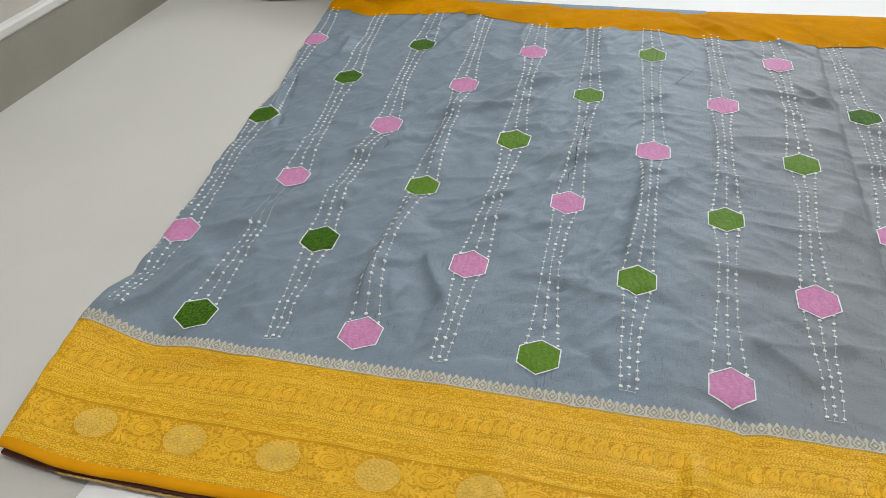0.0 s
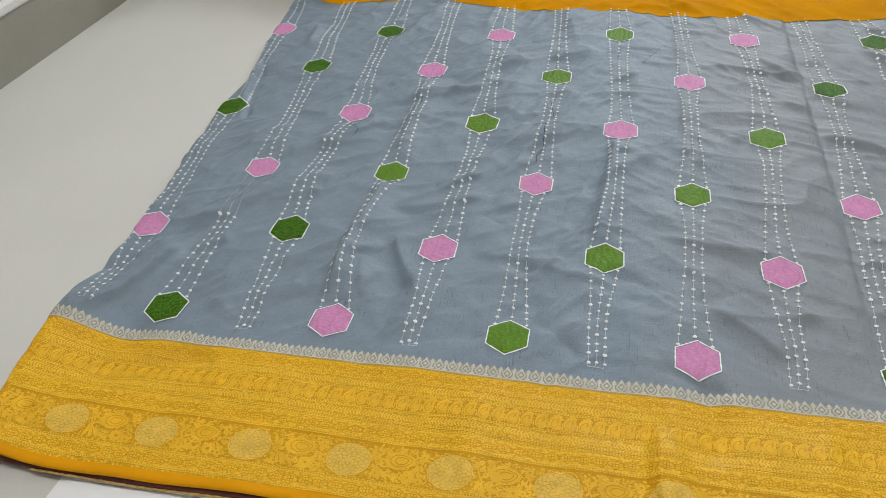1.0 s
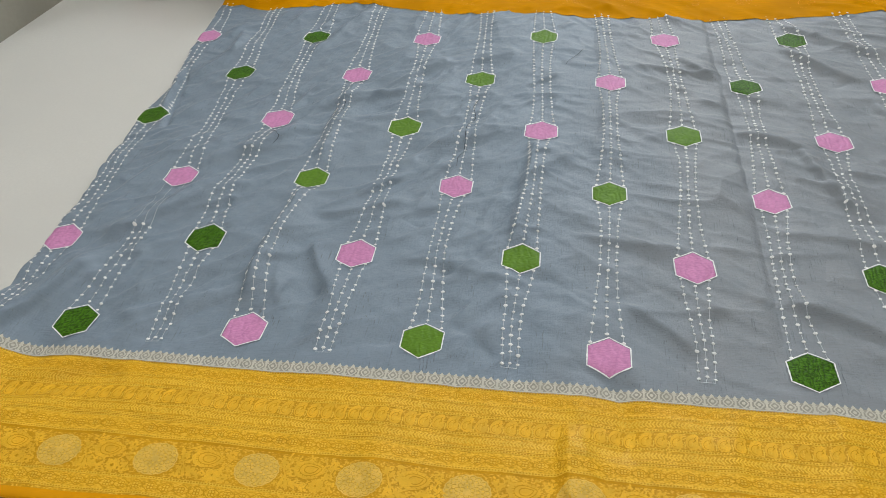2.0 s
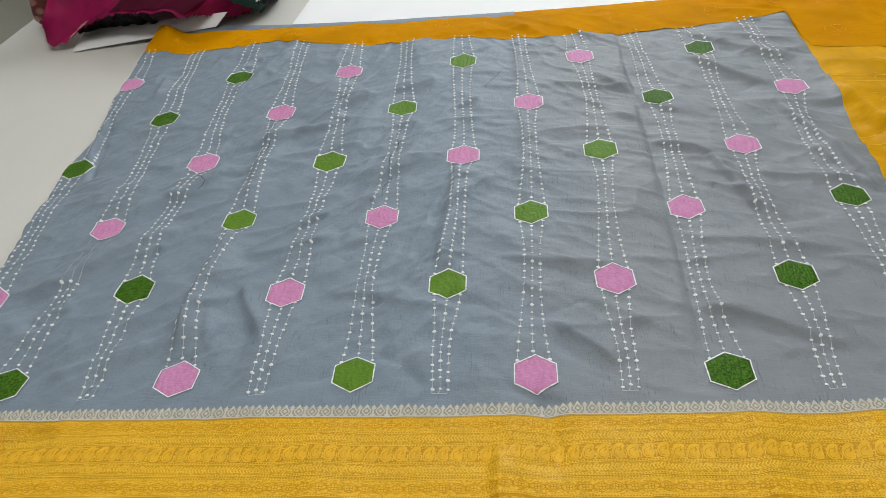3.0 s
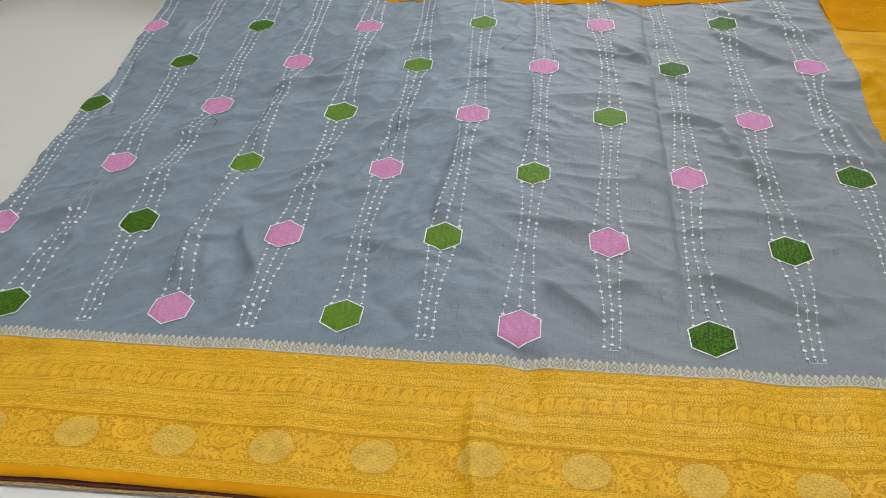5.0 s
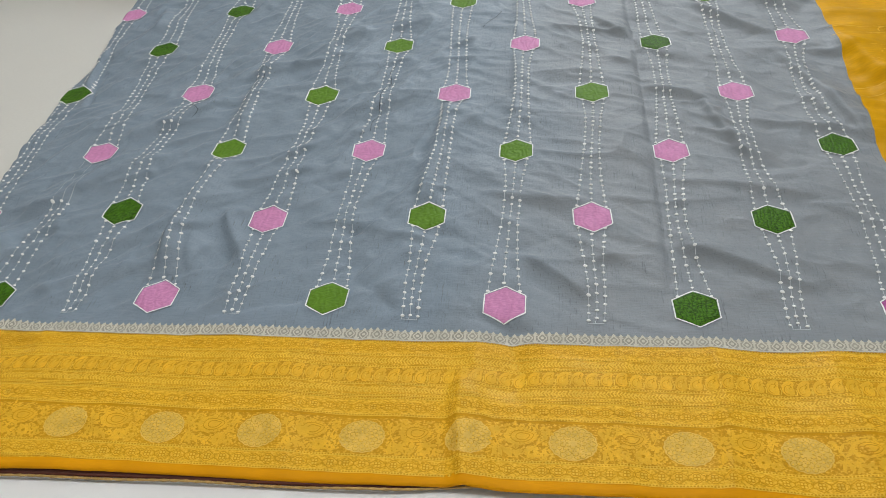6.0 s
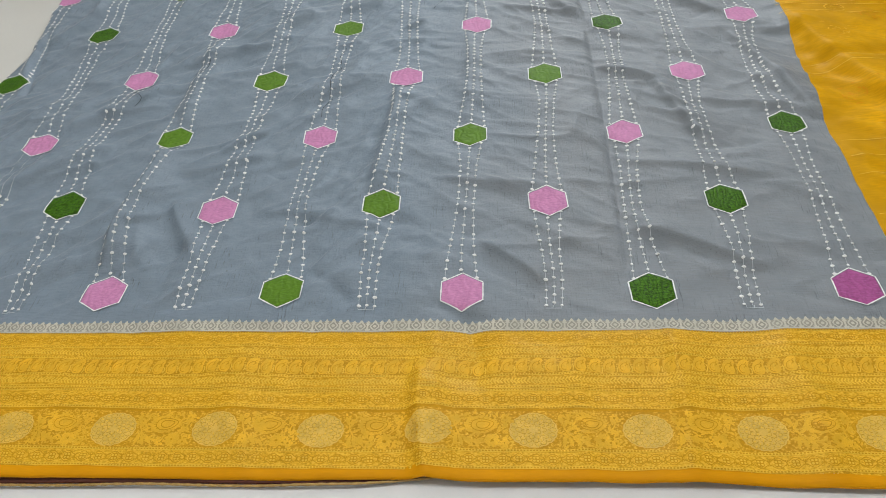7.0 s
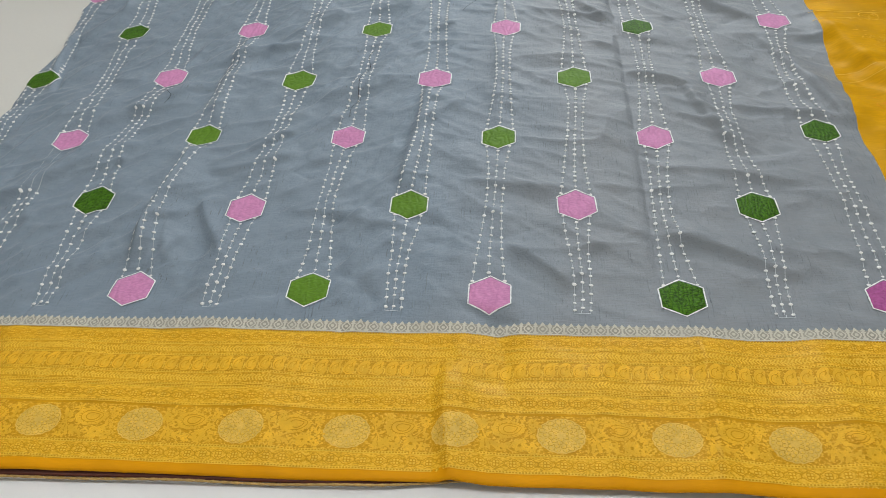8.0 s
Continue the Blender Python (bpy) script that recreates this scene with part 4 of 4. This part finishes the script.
def strands(xa, ya, xb, yb, mode, seed, sway=0.0, upto=1.0):
    """Three threads with knots between two hexagons, or between one and the border."""
    rnd = random.Random(seed)
    d, thin = Draft(), Draft()
    dense = mode == "wide"
    for k in (-1, 0, 1):
        lo = ya + (0.0175 if k else 0.0275) if mode != "tail" else ya
        hi = yb - (0.0175 if k else 0.0275) if mode in ("full", "wide", "tail") else yb
        n = 26
        line = []
        for j in range(n + 1):
            y = lo + (hi - lo) * j / n
            s = (y - ya) / (yb - ya)
            if mode == "tail":
                half = float(np.interp(s, [0, 0.5, 1.0], [0.0078, 0.0092, 0.0165]))
            elif mode == "top_short":
                half = float(np.interp(s, [0, 1.0], [0.0185, 0.0110]))
            elif mode == "top":
                half = float(np.interp(s, [0, 0.3, 0.6, 1.0], [0.0182, 0.0120, 0.0092, 0.0120]))
            else:
                half = spread(s, dense)
            x = xa + (xb - xa) * s + k * half + 0.0007 * math.sin(s * 7 + seed) + 0.0012 * math.sin(s * 4 + seed * 2.3) + sway * max(0.0, math.sin(3.1416 * min(1, max(0, s)))) ** 1.3
            line.append((x, y))
        thin.stroke(line, 0.00048, 0.0003)
        gap = 0.0092 if dense or mode in ("top", "top_short") else 0.0112 if ya < 0.12 else 0.0096
        m = max(2, int((hi - lo) / gap))
        ly, lx = [p[1] for p in line], [p[0] for p in line]
        for j in range(m + 1):
            y = lo + (hi - lo) * min(1, max(0, (j + (0.12 * rnd.uniform(-1, 1)) + (0.25 if k == 0 else 0)) / m))
            x = float(np.interp(y, ly, lx))
            f = rnd.uniform(0.8, 1.2)
            if (y - ya) / (yb - ya) > upto:
                continue
            d.knot(x, y, 0.0022 * f, 0.00165 * f, 0.0007, rnd.uniform(-0.35, 0.25))
    if mode == "tail":
        e = 0.0078
        thin.stroke([(xa - e, ya + 0.002), (xa - e, ya - 0.004), (xa + e, ya - 0.004), (xa + e, ya + 0.002)], 0.0007, 0.0003)
        thin.stroke([(xa, ya), (xa - 0.001, ya - 0.004)], 0.0007, 0.0003)
    chain = motif("stitch_chain", thin, M["strand"], saree, "three fine white threads set with small knots", 0.0003)
    part("knotting", lay(d.v, 0.0008), d.f, M["thread"], chain, "white thread knots", kind="stuff")


# how far the chains above the last hexagons lean, in millimetres
LEAN = [-9, -20, -4, -12, -5, -14, -7, -14, -11, -16, -13, -12]
# how far the chains bow sideways between two hexagons
BEND = {(2, 0): -0.011, (3, 0): -0.0106, (2, 1): -0.0084, (4, 0): 0.003, (5, 0): -0.005, (7, 0): -0.0026, (9, 0): -0.003, (10, 0): -0.0056, (1, 1): -0.0015, (5, 1): 0.003, (8, 1): 0.003, (9, 1): 0.001, (11, 1): -0.009}
for i in range(12):
    for r in range(3):
        hexagon(i, r)
    for r in (0, 1):
        (xa, ya), (xb, yb) = spots[i, r], spots[i, r + 1]
        strands(xa, ya, xb, yb, "wide" if (i, r) == (6, 1) else "full", i * 5 + r, BEND.get((i, r), 0.0), 0.62 if (i, r) == (1, 0) else 1.0)
    x, y = spots[i, 2]
    strands(x, y, x + LEAN[i] / 1000, 0.80, "top_short" if i % 2 == 0 else "top", i * 5 + 3)
    if i % 2 == 0:
        x, y = spots[i, 0]
        strands(x + 0.003 * (i - 5) / -5, -0.022, x, y, "tail", i * 5 + 4)

# loose dark threads caught in the stitching
for line in ([(0.006, 0.475), (0.000, 0.452), (0.007, 0.42), (-0.002, 0.39), (0.000, 0.345)], [(0.155, 0.645), (0.140, 0.615), (0.128, 0.585)], [(0.004, 0.345), (-0.006, 0.325), (-0.005, 0.305)],
             [(-0.190, 0.448), (-0.1885, 0.425), (-0.194, 0.408)], [(-0.283, 0.373), (-0.263, 0.352), (-0.268, 0.336)]):
    d = Draft()
    p = np.array(line)
    t = np.linspace(0, len(p) - 1, 24)
    d.stroke(np.c_[np.interp(t, range(len(p)), p[:, 0]), np.interp(t, range(len(p)), p[:, 1])], 0.0006, 0.0006)
    motif("loose_thread", d, M["black"], saree, "loose thread end")

# ---- garments heaped by the wall ----


def loft(name, rails, material, parent=None, nx=90, ny=36, folds=0.008, seed=1, fray=0.0, label=""):
    """A draped cloth through rails: each rail is a line of points from one end to the other."""
    def smooth_line(pts, n):
        p = np.array(pts, float)
        t = np.r_[0, np.cumsum(np.linalg.norm(np.diff(p, axis=0), axis=1))]
        q = np.linspace(0, t[-1], n)
        out = np.stack([np.interp(q, t, p[:, c]) for c in range(3)], 1)
        k = max(1, n // 60)
        for _ in range(3):
            pad = np.pad(out, ((k, k), (0, 0)), mode="edge")
            out = sum(pad[j:j + n] for j in range(2 * k + 1)) / (2 * k + 1)
        return out
    lines = np.stack([smooth_line(r, nx) for r in rails])
    surf = np.stack([smooth_line(lines[:, i], ny) for i in range(nx)], 1)
    j, i = np.meshgrid(np.linspace(0, 1, nx), np.linspace(0, 1, ny))
    wave = value_noise(j * 14 + seed, i * 2.5, seed) + 0.5 * value_noise(j * 30, i * 6 + seed, seed + 7)
    surf[:, :, 2] += folds * wave * 2.2 * np.minimum(1, 0.25 + i * 3)
    surf[:, :, 1] += folds * wave * 1.2
    if fray:
        surf[0, :, 1] -= fray * np.random.RandomState(seed).rand(nx)
        surf[0, :, 2] -= fray * 0.5 * np.random.RandomState(seed + 1).rand(nx)
    surf[:, :, 2] = np.maximum(surf[:, :, 2], FLOOR + 0.0035)
    ob = part(name, surf.reshape(-1, 3), grid_faces(nx, ny), material, parent, label)
    return ob, surf


magenta = thing("magenta_saree", "crumpled magenta silk saree with a frayed edge, heaped on the floor", "saree")
_, ms = loft("cloth", [
    [(-0.743, 0.882, 0.045), (-0.750, 0.868, 0.010), (-0.735, 0.845, -0.012), (-0.684, 0.888, 0.015), (-0.634, 0.881, 0.04), (-0.567, 0.867, 0.055), (-0.491, 0.844, 0.055), (-0.443, 0.853, 0.042), (-0.42, 0.902, 0.022), (-0.391, 0.947, 0.006), (-0.357, 0.97, -0.011)],
    [(-0.739, 0.9, 0.062), (-0.72, 0.878, 0.035), (-0.701, 0.889, 0.022), (-0.669, 0.913, 0.038), (-0.618, 0.91, 0.058), (-0.559, 0.891, 0.07), (-0.482, 0.867, 0.07), (-0.432, 0.87, 0.058), (-0.393, 0.908, 0.04), (-0.366, 0.956, 0.02), (-0.347, 0.993, -0.004)],
    [(-0.745, 0.957, 0.085), (-0.699, 0.931, 0.08), (-0.654, 0.934, 0.08), (-0.595, 0.943, 0.088), (-0.519, 0.925, 0.088), (-0.438, 0.912, 0.08), (-0.372, 0.937, 0.058), (-0.335, 1.017, 0.015)],
    [(-0.747, 1.011, 0.11), (-0.57, 0.971, 0.12), (-0.439, 0.975, 0.1), (-0.335, 1.085, 0.03)],
    [(-0.80, 1.40, 0.0), (-0.60, 1.42, 0.0), (-0.30, 1.40, 0.0)],
], M["magenta"], magenta, 150, 80, 0.014, 3, 0.006)


def strip_on(surf, name, j0, j1, i0, i1, material, parent, label, lift=0.002):
    """A woven band that lies on a draped cloth."""
    block = surf[j0:j1, i0:i1].copy()
    block[:, :, 2] += lift
    block[:, :, 1] -= lift
    return part(name, block.reshape(-1, 3), grid_faces(block.shape[1], block.shape[0]), material, parent, label)


# black sheet added in the hollow, in place of the shade there
loft("hollow_shade", [
    [(-0.708, 0.933, -0.012), (-0.67, 0.949, -0.012), (-0.593, 0.943, -0.012), (-0.545, 0.942, -0.012), (-0.53, 0.945, -0.012)],
    [(-0.695, 0.891, 0.012), (-0.641, 0.89, 0.034), (-0.575, 0.879, 0.048), (-0.54, 0.866, 0.048), (-0.525, 0.862, 0.048)],
], M["black"], magenta, 60, 14, 0.004, 6, label="near-black sheet standing in for the shade under the heap")
# darker strip laid over the magenta: shade of the deep folds as colour
strip_on(ms, "fold_shade", 1, 44, 60, 112, M["wine"], magenta, "dark wine-red strip, shade of the deep folds put into colour")
strip_on(ms, "rose_band", 0, 3, 33, 46, M["pinkgold"], magenta, "rose-gold woven edge")
strip_on(ms, "silver_band", 19, 22, 22, 70, M["silver"], magenta, "silvery woven band")
rnd = random.Random(5)
fv, ff = [], []
for k in range(260):
    i = rnd.randrange(4, 146)
    p = ms[0, i] + np.array([rnd.uniform(-0.003, 0.003), 0, 0])
    ln = rnd.uniform(0.003, 0.009)
    q = p + np.array([rnd.uniform(-0.004, 0.004), -ln * 0.8, -ln * 0.4])
    q[2] = max(q[2], FLOOR + 0.002)
    n = len(fv)
    fv += [tuple(p + (-0.0004, 0, 0)), tuple(p + (0.0004, 0, 0)), tuple(q)]
    ff.append((n, n + 1, n + 2))
part("frayed_edge", fv, ff, M["magenta"], magenta, "loose frayed threads", kind="stuff")

dotted = thing("dotted_saree", "dark green silk saree with small white dots, crumpled on the heap", "saree")
_, gs = loft("cloth", [
    [(-0.427, 0.908, 0.075), (-0.394, 0.893, 0.058), (-0.361, 0.892, 0.035), (-0.335, 0.936, 0.006), (-0.338, 0.958, -0.011)],
    [(-0.415, 0.924, 0.09), (-0.372, 0.896, 0.075), (-0.337, 0.909, 0.055), (-0.316, 0.946, 0.02), (-0.327, 0.993, -0.008)],
    [(-0.404, 0.985, 0.11), (-0.333, 0.986, 0.08), (-0.305, 1.018, 0.03), (-0.319, 1.074, -0.004)],
    [(-0.45, 1.38, 0.03), (-0.28, 1.38, 0.0)],
], M["bottle"], dotted, 60, 40, 0.006, 9)
dv, df = [], []
for j in range(3, 34, 4):
    for i in range(3 + (j // 4) % 2 * 3, 57, 7):
        c, ex, ey = gs[j, i], gs[j, i + 1] - gs[j, i - 1], gs[j + 1, i] - gs[j - 1, i]
        ex, ey = ex / np.linalg.norm(ex), ey / np.linalg.norm(ey)
        nrm = np.cross(ex, ey)
        nrm = nrm if nrm[2] > 0 else -nrm
        for ox, oy in ((0, 0), (0.0042, 0.002), (0.002, -0.0035)):
            n = len(dv)
            for k in range(7):
                a = k * 0.8976
                dv.append(tuple(c + nrm * 0.0016 + ex * (ox + 0.0026 * math.cos(a)) + ey * (oy + 0.0026 * math.sin(a))))
            df.append(tuple(range(n, n + 7)))
part("dots", dv, df, M["thread"], dotted, "small white woven dots", kind="stuff")

dark = thing("black_cloth", "black cloth bundle lying behind the green saree", "cloth")
loft("cloth", [
    [(-0.331, 0.935, 0.02), (-0.316, 0.955, 0.01), (-0.317, 1.026, -0.011)],
    [(-0.325, 0.945, 0.05), (-0.303, 0.974, 0.03), (-0.311, 1.067, -0.008)],
    [(-0.33, 1.012, 0.07), (-0.309, 1.079, 0.03), (-0.304, 1.132, -0.004)],
], M["black"], dark, 40, 26, 0.006, 14)

roll = thing("brocade_stole", "rolled brown brocade stole with rose-gold scrolls, leaning on the heap", "stole")
rv, rf = [], []
NR, NK = 24, 20
for j in range(NR):
    s = j / (NR - 1)
    rad = 0.028 * min(1, math.sqrt(max(0.0, 1 - (1 - min(1, s * 5)) ** 2)) + 0.04)
    for k in range(NK):
        a = 6.2832 * k / NK
        rv.append((-0.770 + rad * math.cos(a) * 1.05 + 0.004 * math.sin(s * 5), 0.940 + 0.04 * s + rad * 0.8 * math.sin(a), FLOOR + 0.018 + 0.17 * s + 0.3 * rad * math.cos(a + 2)))
for j in range(NR - 1):
    for k in range(NK):
        a, b = j * NK + k, j * NK + (k + 1) % NK
        rf.append((a, b, b + NK, a + NK))
rf.append(tuple(range(NK)))
part("cloth", rv, rf, M["brown"], roll)
part("silver_band", [((x + 0.770) * 1.04 - 0.770, y - 0.001, z + 0.001) for x, y, z in rv[11 * NK:15 * NK]], [f for f in rf[:3 * NK]], M["silver"], roll, "silver woven band")
sv, sf = [], []
for m in range(4):
    for q in range(18):
        a = q * 0.5
        r = 0.0075 * (1 - q / 22)
        s = 0.10 + 0.09 * m + r * math.sin(a) * 5
        ang = 4.6 + (0.20 if m % 2 else -0.15) + r * math.cos(a) * 40
        rad = 0.0292
        c = np.array((-0.770 + rad * math.cos(ang) * 1.05, 0.940 + 0.04 * s + rad * 0.8 * math.sin(ang) - 0.001, FLOOR + 0.018 + 0.17 * s + 0.3 * rad * math.cos(ang + 2) + 0.001))
        n = len(sv)
        for dx, dz in ((-0.0011, -0.0011), (0.0011, -0.0011), (0.0011, 0.0011), (-0.0011, 0.0011)):
            sv.append(tuple(c + (dx, 0, dz)))
        sf.append((n, n + 1, n + 2, n + 3))
part("scrolls", sv, sf, M["pinkgold"], roll, "rose-gold scroll pattern", kind="stuff")
